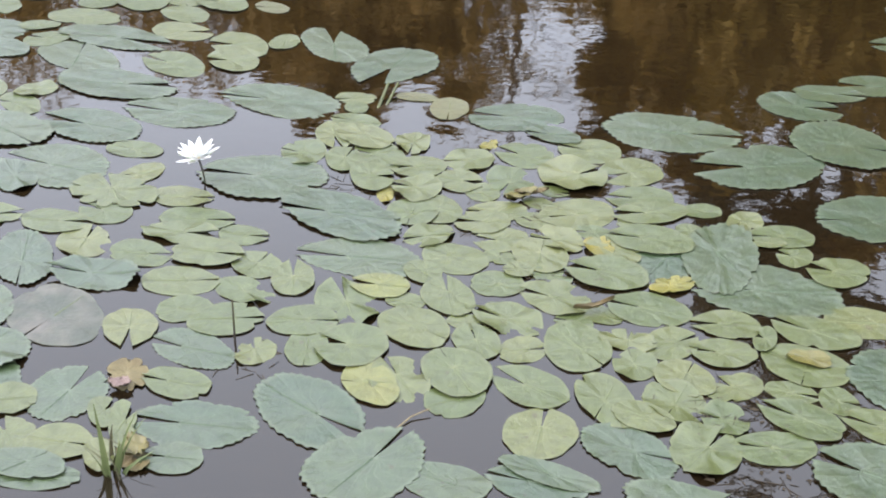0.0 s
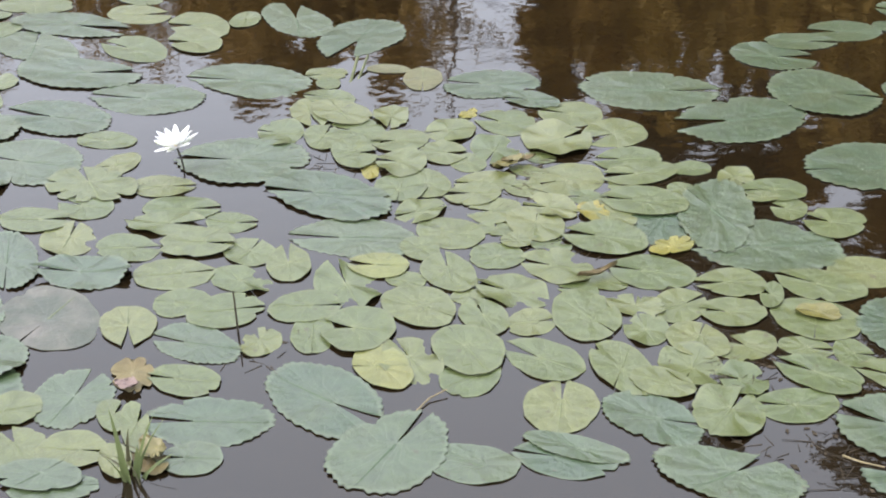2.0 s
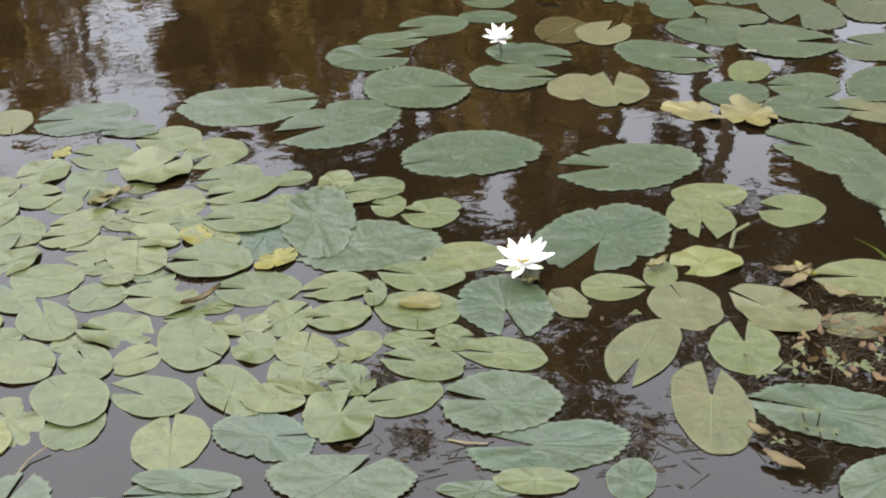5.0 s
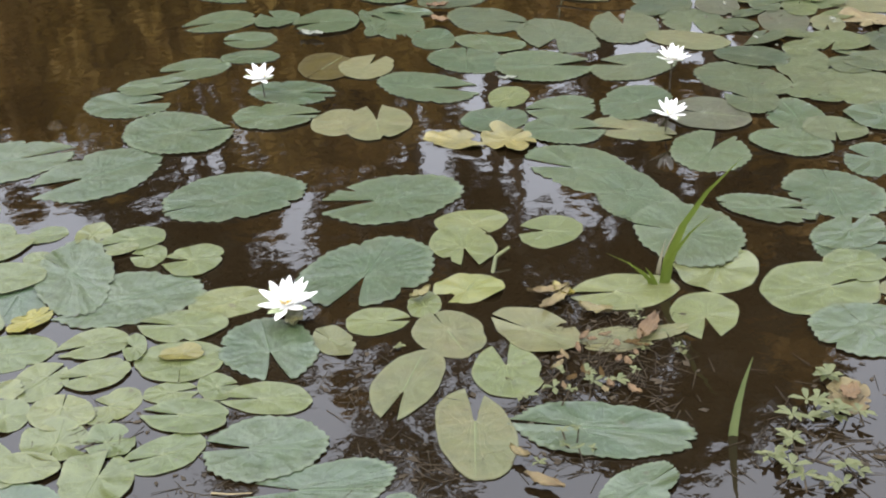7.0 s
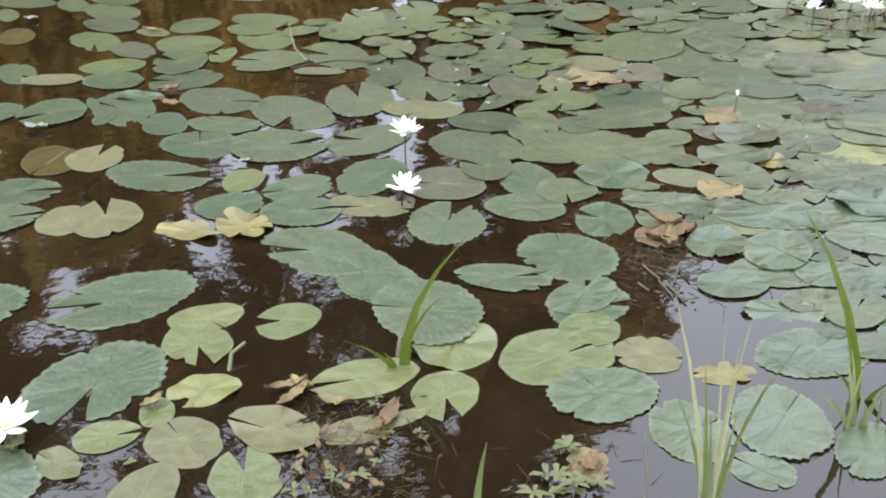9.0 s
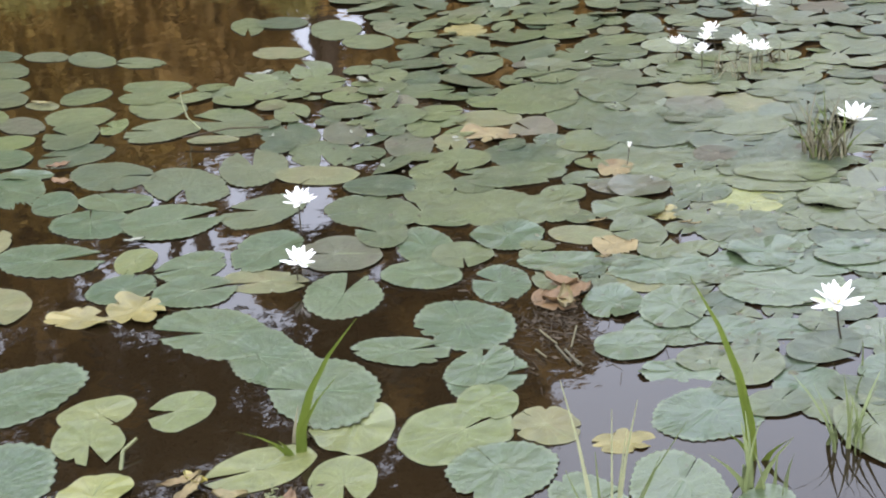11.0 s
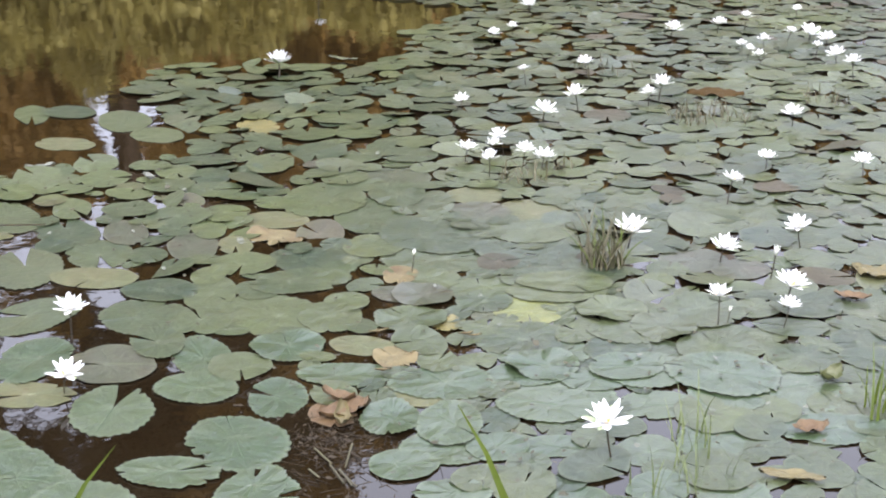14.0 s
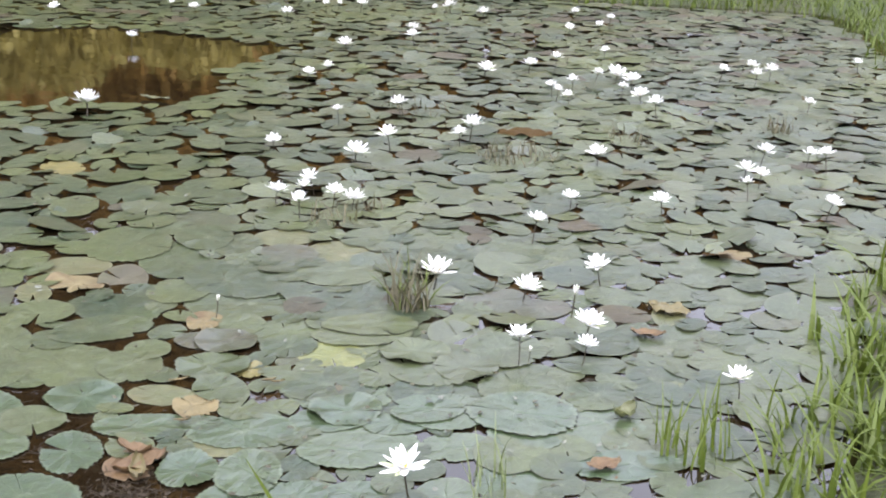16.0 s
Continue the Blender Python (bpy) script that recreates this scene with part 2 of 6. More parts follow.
bump.inputs["Strength"].default_value, bump.inputs["Distance"].default_value = 0.13, 0.01
ripple = math_node(n, l, "ADD", noise_node(n, l, 6.0, 2, 0.5, pos), math_node(n, l, "MULTIPLY", noise_node(n, l, 30.0, 2, 0.5, pos), 0.15))
l.new(ripple, bump.inputs["Height"])
l.new(bump.outputs[0], p.inputs["Normal"])


# ---- builders ----
rng = random.Random(7)


def mesh_object(name, verts, faces, mat, uvs=None, smooth=True, hard=0):
    me = bpy.data.meshes.new(name)
    me.from_pydata(verts, [], faces)
    if uvs is not None:
        layer = me.uv_layers.new(name="UVMap")
        loops = np.empty(len(me.loops), dtype=np.int32)
        me.loops.foreach_get("vertex_index", loops)
        layer.data.foreach_set("uv", np.asarray(uvs, dtype=np.float32)[loops].ravel())
    me.polygons.foreach_set("use_smooth", [smooth] * (len(faces) - hard) + [False] * hard)
    me.materials.append(mat)
    me.update()
    return new(name, me)


def part(ob, parent):
    ob.parent = parent
    return ob


# ---- the setting: pond bed and banks, water ----
SHORE = [(-9, 3.0), (-5, 1.6), (-2, 1.25), (0, 1.1), (2, 0.85), (3.6, 0.5), (5.4, 0.5), (7.5, 0.7), (8.9, 0.95), (10.2, 1.45), (11.3, 1.95), (12.6, 2.55),
         (13.1, 3.0), (12.7, 4.2), (12.3, 5.3), (12.4, 7.5), (12.6, 10.0), (11.0, 14.0), (7.0, 17.0), (0.0, 17.5), (-7.0, 16.0), (-11.0, 10.0)]
CENTRE = Vector((3.0, 8.0))


def shore_radius(theta):
    """Distance from the pond's middle to its edge in the direction theta."""
    way = Vector((math.cos(theta), math.sin(theta)))
    best = 0.0
    for k in range(len(SHORE)):
        a, b = Vector(SHORE[k]) - CENTRE, Vector(SHORE[(k + 1) % len(SHORE)]) - CENTRE
        d = b - a
        det = way.x * -d.y + way.y * d.x
        if abs(det) < 1e-9:
            continue
        dist = (a.x * -d.y + a.y * d.x) / det
        s = (way.x * a.y - way.y * a.x) / det
        if dist > 0 and -1e-6 <= s <= 1 + 1e-6:
            best = max(best, dist)
    return best


def build_ground():
    steps = 240
    verts, faces = [(CENTRE.x, CENTRE.y, -0.7)], []
    rings = [(-6.0, -0.7), (-2.0, -0.5), (-0.7, -0.22), (-0.25, -0.07), (0.0, 0.0), (0.2, 0.05), (0.5, 0.10), (1.2, 0.16), (3.0, 0.24), (8.0, 0.5), (25.0, 0.8), (90.0, 0.8), (2500.0, 0.8)]
    for j, (off, z) in enumerate(rings):
        for k in range(steps):
            th = 2 * math.pi * k / steps
            r = max(0.5, shore_radius(th) + off)
            x, y = CENTRE.x + r * math.cos(th), CENTRE.y + r * math.sin(th)
            wob = noise.noise(Vector((x * 1.3, y * 1.3, 0))) * (0.04 if j > 4 else 0.02)
            verts.append((x, y, z + wob))
    for k in range(steps):
        faces.append((0, 1 + k, 1 + (k + 1) % steps))
    for j in range(len(rings) - 1):
        for k in range(steps):
            a, b = 1 + j * steps + k, 1 + j * steps + (k + 1) % steps
            faces.append((a, a + steps, b + steps, b))
    return mesh_object("ground", verts, faces, GROUND)


ground = tagged(build_ground(), "grassy earth banks and muddy bed of the pond", "ground", kind="structure")


def build_water():
    verts = []
    for k in range(240):
        th = 2 * math.pi * k / 240
        r = shore_radius(th) + 0.3
        verts.append((CENTRE.x + r * math.cos(th), CENTRE.y + r * math.sin(th), 0.0))
    return mesh_object("water", verts, [tuple(range(240))], WATER)


water = tagged(build_water(), "still murky brown pond water reflecting a grey sky", "water", kind="structure")


# ---- lily pads ----
LABELS = {
    BROAD: "broad blue-green toothed lily pad floating on the pond",
    PALE: "small pale yellow-green lily pad floating on the pond",
    OLIVE: "olive-yellow ageing lily pad with brown specks",
    DUSKY: "dull purplish-green lily pad floating among others",
    LIME: "bright lime-green lily pad floating on the pond",
    YELLOW: "yellowing lily pad lying among green ones",
    STRAW: "pale yellow lily pad crumpling among green ones",
    WITHERED: "withered straw-coloured lily pad breaking up",
    MOULDY: "purplish-grey lily pad with whitish mouldy blotches",
    MUSTARD: "mustard-brown rotting lily leaf lying on another pad",
    RUST: "rust-brown dead lily leaf curling on the pads",
    SUNK: "brown decaying lily pad just under the water",
}


def pad_shape(a, b, turn, notch, toothed, rings=3, sides=30, lift=0.02, seed=0, flat=False, wide=0.0, thin=False, tears=()):
    """Vertices, faces and disc coordinates of a pad with radii a and b, its long axis towards turn and its cleft towards notch (degrees);
    tears: rips in its edge, each a direction, a breadth and a depth."""
    r = random.Random(seed)
    ct, st = math.cos(radians(turn)), math.sin(radians(turn))
    if notch is None:
        cleft, half = r.uniform(0, 6.28), r.uniform(0.008, 0.035)
    else:
        # the direction of the cleft on the disc before it is drawn out into an ellipse
        dx, dy = math.cos(radians(notch)), math.sin(radians(notch))
        u, v = (dx * ct + dy * st) / a, (-dx * st + dy * ct) / b
        cleft, half = math.atan2(v, u), wide or r.triangular(0.04, 0.30, 0.09)
    ph = [r.uniform(0, 6.28) for _ in range(6)]
    wave, cup = r.uniform(0.2, 1.0) * lift, r.uniform(-0.15, 0.4) * lift
    teeth = r.randint(28, 36)
    bites = [(r.uniform(0.4, 5.9), r.uniform(0.03, 0.11), r.uniform(0.06, 0.24)) for _ in range(r.choice((0, 0, 1, 1, 2, 3)))]
    for way, broad, deep in tears:
        dx, dy = math.cos(radians(way)), math.sin(radians(way))
        disc = math.atan2((-dx * st + dy * ct) / b, (dx * ct + dy * st) / a)
        bites.append(((disc - cleft) % 6.283, broad, deep))
    verts, uvs, faces = [], [], []
    depth = r.uniform(0.02, 0.3)
    fold = 0.0 if flat else r.uniform(-0.008, 0.022)
    point = 0.0 if notch is None else r.uniform(0.03, 0.17)

    def put(rr, th, low=0.0):
        out = 1.0
        if rr > 0.99:
            out += 0.03 * math.sin(2 * th + ph[0]) + 0.028 * math.sin(3 * th + ph[1]) + 0.016 * math.sin(7 * th + ph[5]) + 0.008 * math.sin(13 * th + ph[4])
            for spot, broad, deep in bites:
                out -= deep * math.exp(-abs((th - spot) / broad) ** 1.5)
            if toothed:
                out += 0.055 * ((((th * teeth / 6.283) % 1.0) / 0.7 if (th * teeth / 6.283) % 1.0 < 0.7 else (1 - (th * teeth / 6.283) % 1.0) / 0.3) - 0.5)
            out += point * math.exp(-max(0.0, min(th, 6.283 - th) - half) / 0.22)
        s = rr * out
        th2 = th + cleft
        u, v = s * math.cos(th2), s * math.sin(th2)
        z = cup * rr ** 3 * a * 4 + wave * rr * rr * (math.sin(2 * th + ph[2]) * 0.6 + math.sin(5 * th + ph[3]) * 0.4) * a * 5
        z += 0.25 * lift * a * 5 * rr * math.exp(-abs(min(th, 6.283 - th)) * 3)
        z += fold * a * s * abs(math.sin(th))
        if toothed:
            z += 0.0035 * a * rr ** 3 * math.cos(th * teeth)
        if flat:
            z = 0.0
        if not thin and lift < 0.02:
            z = max(z, -0.0008) if z < 0 else 0.0024 * math.tanh(z / 0.0024)
        elif not thin:
            z = max(z, -0.0015)
        x, y = a * u, b * v
        verts.append((x * ct - y * st, x * st + y * ct, z - low))
        uvs.append((rr * math.cos(th), rr * math.sin(th)))

    thin = thin or flat
    for low in (0.0,) if thin else (0.0, 0.0011):
        put(depth, math.pi, low)
        verts[-1] = (a * depth * math.cos(cleft) * ct - b * depth * math.sin(cleft) * st, a * depth * math.cos(cleft) * st + b * depth * math.sin(cleft) * ct, -low)
        for j in range(1, rings + 1):
            rr = (j / rings) ** 0.8
            for k in range(sides + 1):
                f = k / sides
                th = half * (0.35 + 0.65 * rr) + (6.283 - 2 * half * (0.35 + 0.65 * rr)) * f
                put(rr, th, low)
    size = 1 + rings * (sides + 1)
    for side in range(1 if thin else 2):
        o = side * size
        for k in range(sides):
            f = (o, o + 1 + k, o + 2 + k)
            faces.append(f if side == 0 else f[::-1])
        for j in range(rings - 1):
            for k in range(sides):
                q = o + 1 + j * (sides + 1) + k
                f = (q, q + sides + 1, q + sides + 2, q + 1)
                faces.append(f if side == 0 else f[::-1])
    if not thin:
        # the thin edge has vertices of its own, so that the top stays evenly shaded up to it
        rim = [1 + (rings - 1) * (sides + 1) + k for k in range(sides + 1)]
        o = len(verts)
        for q in (0, size):
            for k in rim:
                verts.append(verts[k + q])
                uvs.append(uvs[k + q])
        for k in range(sides):
            faces.append((o + k, o + sides + 1 + k, o + sides + 2 + k, o + k + 1))
    return verts, faces, uvs


PLACED = []
FAR_PADS = []
VEIN_PALE = plain_material("pale_leaf_vein", (0.075, 0.092, 0.038), (0.09, 0.105, 0.045), 0.4, 30)
VEIN = plain_material("leaf_vein", (0.038, 0.062, 0.030), (0.048, 0.070, 0.034), 0.4, 30)


def midrib(pad, verts, a):
    """The raised rib that runs from the pad's hub to the rim opposite its cleft."""
    out, faces, sides = [], [], 132 if len(verts) > 500 else 40
    stops = [Vector(verts[0])] + [Vector(verts[1 + j * (sides + 1) + sides // 2]) for j in range(4)]
    stops[-1] = stops[-2].lerp(stops[-1], 0.7)
    side = (stops[-1] - stops[0]).cross(Vector((0, 0, 1))).normalized()
    for j, q in enumerate(stops):
        w = 0.016 * a * (1 - j / 5)
        out += [tuple(q - side * w + Vector((0, 0, 0.0005))), tuple(q + Vector((0, 0, 0.002 * (1 - j / 6)))), tuple(q + side * w + Vector((0, 0, 0.0005)))]
    for j in range(4):
        for i in range(2):
            q = 3 * j + i
            faces.append((q, q + 1, q + 4, q + 3))
    return part(mesh_object("midrib", out, faces, VEIN if pad.data.materials[0] is BROAD else VEIN_PALE), pad)


def lily_pad(x, y, a, b, turn, notch, skin, wide=0.0, up=None, tears=()):
    """A floating pad at (x, y) with its half length a, half width b, the direction of its length and of its cleft in degrees."""
    seed = int(x * 1000) * 31 + int(y * 1000)
    toothed = skin is BROAD and a > 0.1
    crisp = skin in (WITHERED, RUST, YELLOW, STRAW)
    if crisp and not tears:
        r = random.Random(seed + 2)
        tears = [(r.uniform(0, 360), r.uniform(0.06, 0.14), r.uniform(0.15, 0.45)) for _ in range(6)]
    sides = 132 if toothed or tears else 40
    raised = random.Random(seed + 1).random() < 0.22 and 0.05 < a < 0.13  # its margin curls up from the water
    shape = pad_shape(a, b, turn, notch, toothed, 4, sides, 0.034 if crisp else 0.03 if raised else 0.0075, seed, False, wide, False, tears)
    # a pad that overlaps others lies in the lowest free layer
    taken = [q[3] for q in PLACED if math.hypot(q[0] - x, q[1] - y) < 0.95 * (q[2] + (a + b) / 2)]
    layer = next(k for k in range(60) if k not in taken)
    level = 0.0016 + 0.0028 * min(layer, 1 if crisp else 4) if up is None else up
    PLACED.append((x, y, (a + b) / 2, layer))
    if x > 2.6 and math.hypot(x, y) > 4.18:
        # too many to keep apart: those far out join the mat
        FAR_PADS.append((shape, x, y, level, MAT_SKIN if skin is BROAD else skin))
        return None
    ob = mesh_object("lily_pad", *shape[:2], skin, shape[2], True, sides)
    if skin is SUNK:
        level = 0.0012
    ob.matrix_basis = pose(x, y, level, rng.uniform(-0.35, 0.35), rng.uniform(-0.35, 0.35), 0)
    if a > 0.06 and not crisp:
        midrib(ob, shape[0], a)
    return tagged(ob, LABELS[skin], "lily pad", "lily pads on the pond")


lily_pad(-1.505, 5.390, 0.126, 0.092, 94, None, PALE)
lily_pad(-1.330, 5.407, 0.183, 0.115, 114, 151, PALE)
lily_pad(-1.238, 5.536, 0.094, 0.067, 153, None, PALE)
lily_pad(-1.135, 5.370, 0.078, 0.056, 154, None, PALE)
lily_pad(-0.975, 5.380, 0.167, 0.098, 120, 152, PALE)
lily_pad(-0.944, 5.524, 0.105, 0.077, 156, None, PALE)
lily_pad(-0.719, 5.502, 0.089, 0.061, 164, None, PALE)
lily_pad(-0.749, 5.315, 0.108, 0.058, 125, 174, OLIVE)
lily_pad(-1.098, 5.194, 0.138, 0.089, 124, None, PALE)
lily_pad(-1.506, 5.139, 0.166, 0.109, 157, None, PALE)
lily_pad(-1.065, 4.954, 0.150, 0.099, 131, -5, PALE)
lily_pad(-1.656, 5.009, 0.082, 0.063, -175, None, PALE)
lily_pad(-1.576, 4.837, 0.103, 0.084, 76, 156, PALE)
lily_pad(-1.318, 4.862, 0.256, 0.124, 149, -25, BROAD)
lily_pad(-1.392, 4.619, 0.243, 0.112, 132, None, BROAD)
lily_pad(-1.009, 4.541, 0.168, 0.101, 122, 144, PALE)
lily_pad(-0.801, 4.787, 0.179, 0.099, 118, 175, PALE)
lily_pad(-0.797, 4.586, 0.141, 0.089, 122, 175, PALE)
lily_pad(-0.634, 4.821, 0.098, 0.058, 84, None, PALE)
lily_pad(-1.178, 4.308, 0.243, 0.134, 154, -5, BROAD)
lily_pad(-0.885, 4.038, 0.194, 0.135, 161, 166, BROAD)
lily_pad(-0.552, 4.160, 0.231, 0.136, 148, 166, BROAD)
lily_pad(-1.146, 3.899, 0.199, 0.119, 138, 158, BROAD)
lily_pad(-1.448, 4.100, 0.128, 0.060, 122, 162, PALE)
lily_pad(-1.436, 4.234, 0.079, 0.068, -126, None, PALE)
lily_pad(-0.961, 3.698, 0.097, 0.064, 162, None, PALE)
lily_pad(-0.437, 4.796, 0.236, 0.107, 116, 97, BROAD, 0.24)
lily_pad(-0.186, 4.570, 0.206, 0.156, 62, -108, BROAD, 0.24)
lily_pad(-0.301, 4.195, 0.075, 0.060, 161, -164, PALE)
lily_pad(-0.294, 4.096, 0.055, 0.042, 104, 92, PALE)
lily_pad(-0.285, 3.969, 0.092, 0.063, 142, 157, PALE)
lily_pad(-0.092, 4.211, 0.077, 0.044, 161, None, OLIVE)
lily_pad(0.022, 4.102, 0.108, 0.067, 91, None, OLIVE)
lily_pad(0.247, 4.025, 0.159, 0.128, -163, 166, BROAD)
lily_pad(0.364, 3.867, 0.099, 0.063, 141, 166, BROAD)
lily_pad(-0.347, 3.845, 0.116, 0.061, 102, -78, PALE)
lily_pad(-0.247, 3.828, 0.126, 0.076, 130, None, PALE)
lily_pad(-0.426, 3.689, 0.100, 0.070, 94, 156, PALE)
lily_pad(-0.298, 3.639, 0.099, 0.056, 99, 73, PALE)
lily_pad(-0.190, 3.675, 0.118, 0.083, 109, 152, PALE)
lily_pad(-0.088, 3.782, 0.090, 0.055, 92, -96, PALE)
lily_pad(-0.064, 3.586, 0.087, 0.082, 71, -174, PALE)
lily_pad(0.094, 3.649, 0.092, 0.077, 64, -173, PALE)
lily_pad(0.267, 3.694, 0.106, 0.090, 101, 153, PALE)
lily_pad(0.152, 3.773, 0.042, 0.029, 61, None, YELLOW)
lily_pad(0.474, 3.734, 0.103, 0.096, 63, 154, PALE)
lily_pad(0.582, 3.572, 0.114, 0.094, 71, -151, PALE)
lily_pad(0.397, 3.530, 0.122, 0.102, 104, 28, PALE)
lily_pad(0.213, 3.489, 0.112, 0.072, 98, -109, PALE)
lily_pad(0.057, 3.485, 0.085, 0.065, 105, -16, PALE)
lily_pad(-0.203, 3.504, 0.110, 0.066, 106, -4, PALE)
lily_pad(-0.155, 3.395, 0.071, 0.028, 92, None, YELLOW)
lily_pad(-0.061, 3.420, 0.093, 0.072, 81, 163, PALE)
lily_pad(0.009, 3.280, 0.099, 0.058, 96, None, PALE)
lily_pad(-0.070, 3.260, 0.092, 0.071, 95, None, PALE)
lily_pad(0.746, 3.906, 0.223, 0.167, 165, -9, BROAD)
lily_pad(0.991, 3.629, 0.218, 0.158, -153, -175, BROAD, 0.24)
lily_pad(1.224, 4.168, 0.162, 0.115, 125, -16, BROAD)
lily_pad(1.359, 4.296, 0.126, 0.085, 174, -10, BROAD)
lily_pad(1.550, 4.390, 0.131, 0.112, -169, 175, BROAD)
lily_pad(1.283, 3.813, 0.208, 0.151, 97, -22, BROAD)
lily_pad(-1.172, 3.563, 0.199, 0.144, 139, 158, BROAD)
lily_pad(-1.264, 3.468, 0.121, 0.062, 113, None, BROAD)
lily_pad(-0.894, 3.509, 0.088, 0.058, -112, -163, PALE)
lily_pad(-0.947, 3.375, 0.150, 0.105, 149, 115, PALE, tears=((-150, 0.07, 0.40), (-112, 0.06, 0.35), (-75, 0.10, 0.42), (-40, 0.06, 0.30), (30, 0.06, 0.28), (70, 0.06, 0.25), (165, 0.06, 0.25)))
lily_pad(-0.935, 3.244, 0.101, 0.070, 119, 154, PALE)
lily_pad(-0.743, 3.345, 0.092, 0.069, 156, -4, PALE)
lily_pad(-1.058, 3.168, 0.103, 0.071, 156, -4, PALE)
lily_pad(-0.672, 3.194, 0.106, 0.078, 159, -4, PALE)
lily_pad(-0.702, 3.106, 0.103, 0.066, 167, -8, PALE)
lily_pad(-0.527, 3.098, 0.072, 0.058, 152, -8, PALE)
lily_pad(-0.943, 3.043, 0.096, 0.071, 114, 86, PALE)
lily_pad(-0.781, 2.981, 0.098, 0.064, 142, -4, PALE)
lily_pad(-0.603, 2.985, 0.093, 0.084, 175, -12, PALE)
lily_pad(-1.077, 2.948, 0.161, 0.079, 110, None, BROAD)
lily_pad(-0.862, 2.859, 0.123, 0.082, 162, 176, BROAD)
lily_pad(-0.645, 2.830, 0.104, 0.076, 161, 4, PALE)
lily_pad(-0.464, 2.923, 0.083, 0.061, 128, 66, PALE)
lily_pad(-0.358, 2.850, 0.093, 0.056, 99, 97, PALE)
lily_pad(-0.471, 2.782, 0.091, 0.055, 141, None, PALE)
lily_pad(-0.603, 2.686, 0.072, 0.063, -152, None, PALE)
lily_pad(-0.496, 2.637, 0.087, 0.082, -154, 6, PALE)
lily_pad(-0.521, 3.494, 0.188, 0.161, 173, 168, BROAD)
lily_pad(-0.267, 3.233, 0.214, 0.114, 138, 164, BROAD)
lily_pad(-0.190, 2.974, 0.167, 0.105, 156, 172, BROAD)
lily_pad(-0.904, 2.646, 0.158, 0.110, 123, None, MOULDY)
lily_pad(-0.018, 3.114, 0.076, 0.062, -132, -153, PALE)
lily_pad(0.168, 3.269, 0.090, 0.068, -159, 176, PALE)
lily_pad(0.132, 3.198, 0.084, 0.066, -131, 176, PALE)
lily_pad(0.179, 3.090, 0.081, 0.067, 63, 176, PALE)
lily_pad(0.052, 2.977, 0.102, 0.078, 128, None, PALE)
lily_pad(0.276, 3.000, 0.102, 0.074, 101, None, PALE)
lily_pad(0.160, 2.837, 0.073, 0.066, 142, None, PALE)
lily_pad(-0.030, 2.895, 0.063, 0.049, 106, None, PALE)
lily_pad(0.216, 2.909, 0.043, 0.038, 129, 176, PALE)
lily_pad(0.331, 3.096, 0.087, 0.060, 128, 176, PALE)
lily_pad(-0.130, 2.818, 0.072, 0.066, 151, 167, LIME)
lily_pad(-0.068, 2.742, 0.054, 0.038, 156, None, PALE)
lily_pad(0.037, 2.764, 0.098, 0.066, 111, 96, PALE)
lily_pad(0.184, 2.661, 0.094, 0.073, 130, 157, PALE)
lily_pad(0.308, 2.769, 0.099, 0.075, 122, 156, PALE)
lily_pad(-0.212, 2.732, 0.121, 0.076, 109, 107, PALE)
lily_pad(-0.309, 2.638, 0.083, 0.074, -173, -4, PALE)
lily_pad(-0.042, 2.614, 0.108, 0.077, 127, None, PALE)
lily_pad(0.106, 2.549, 0.082, 0.053, 108, 103, PALE)
lily_pad(0.210, 2.518, 0.064, 0.053, 61, 8, PALE)
lily_pad(0.398, 3.263, 0.114, 0.097, 50, -164, PALE)
lily_pad(0.337, 2.535, 0.117, 0.077, 96, None, PALE)
lily_pad(0.589, 3.380, 0.095, 0.082, -168, 176, PALE)
lily_pad(0.607, 3.275, 0.107, 0.072, -166, -176, PALE)
lily_pad(0.747, 3.295, 0.061, 0.049, -170, None, PALE)
lily_pad(0.859, 3.227, 0.071, 0.051, 75, -140, PALE)
lily_pad(0.944, 3.130, 0.089, 0.068, 176, 176, PALE)
lily_pad(0.950, 3.014, 0.069, 0.044, 66, 145, PALE)
lily_pad(0.898, 3.085, 0.046, 0.030, -175, None, PALE)
lily_pad(1.041, 2.923, 0.089, 0.076, 59, 153, PALE)
lily_pad(0.832, 2.823, 0.188, 0.137, 168, 176, BROAD)
lily_pad(0.589, 2.963, 0.114, 0.086, 70, None, BROAD)
lily_pad(0.754, 3.007, 0.216, 0.098, 78, None, BROAD)
lily_pad(0.583, 3.096, 0.113, 0.090, 159, 164, PALE)
lily_pad(0.474, 3.029, 0.092, 0.062, 121, None, PALE)
lily_pad(0.437, 3.055, 0.062, 0.041, 100, None, YELLOW)
lily_pad(0.447, 2.900, 0.108, 0.089, 138, 158, PALE)
lily_pad(0.601, 2.838, 0.068, 0.039, -151, None, YELLOW)
lily_pad(0.529, 2.718, 0.103, 0.083, 148, 159, PALE)
lily_pad(0.705, 2.647, 0.082, 0.066, 170, 176, PALE)
lily_pad(0.559, 2.557, 0.078, 0.062, 64, 29, PALE)
lily_pad(0.674, 2.514, 0.076, 0.063, 172, 168, PALE)
lily_pad(0.850, 2.468, 0.105, 0.086, 150, None, PALE)
lily_pad(-0.782, 2.311, 0.106, 0.089, 100, 72, BROAD)
lily_pad(-0.544, 2.500, 0.114, 0.069, 142, 161, BROAD)
lily_pad(-0.552, 2.354, 0.086, 0.056, 153, 165, PALE)
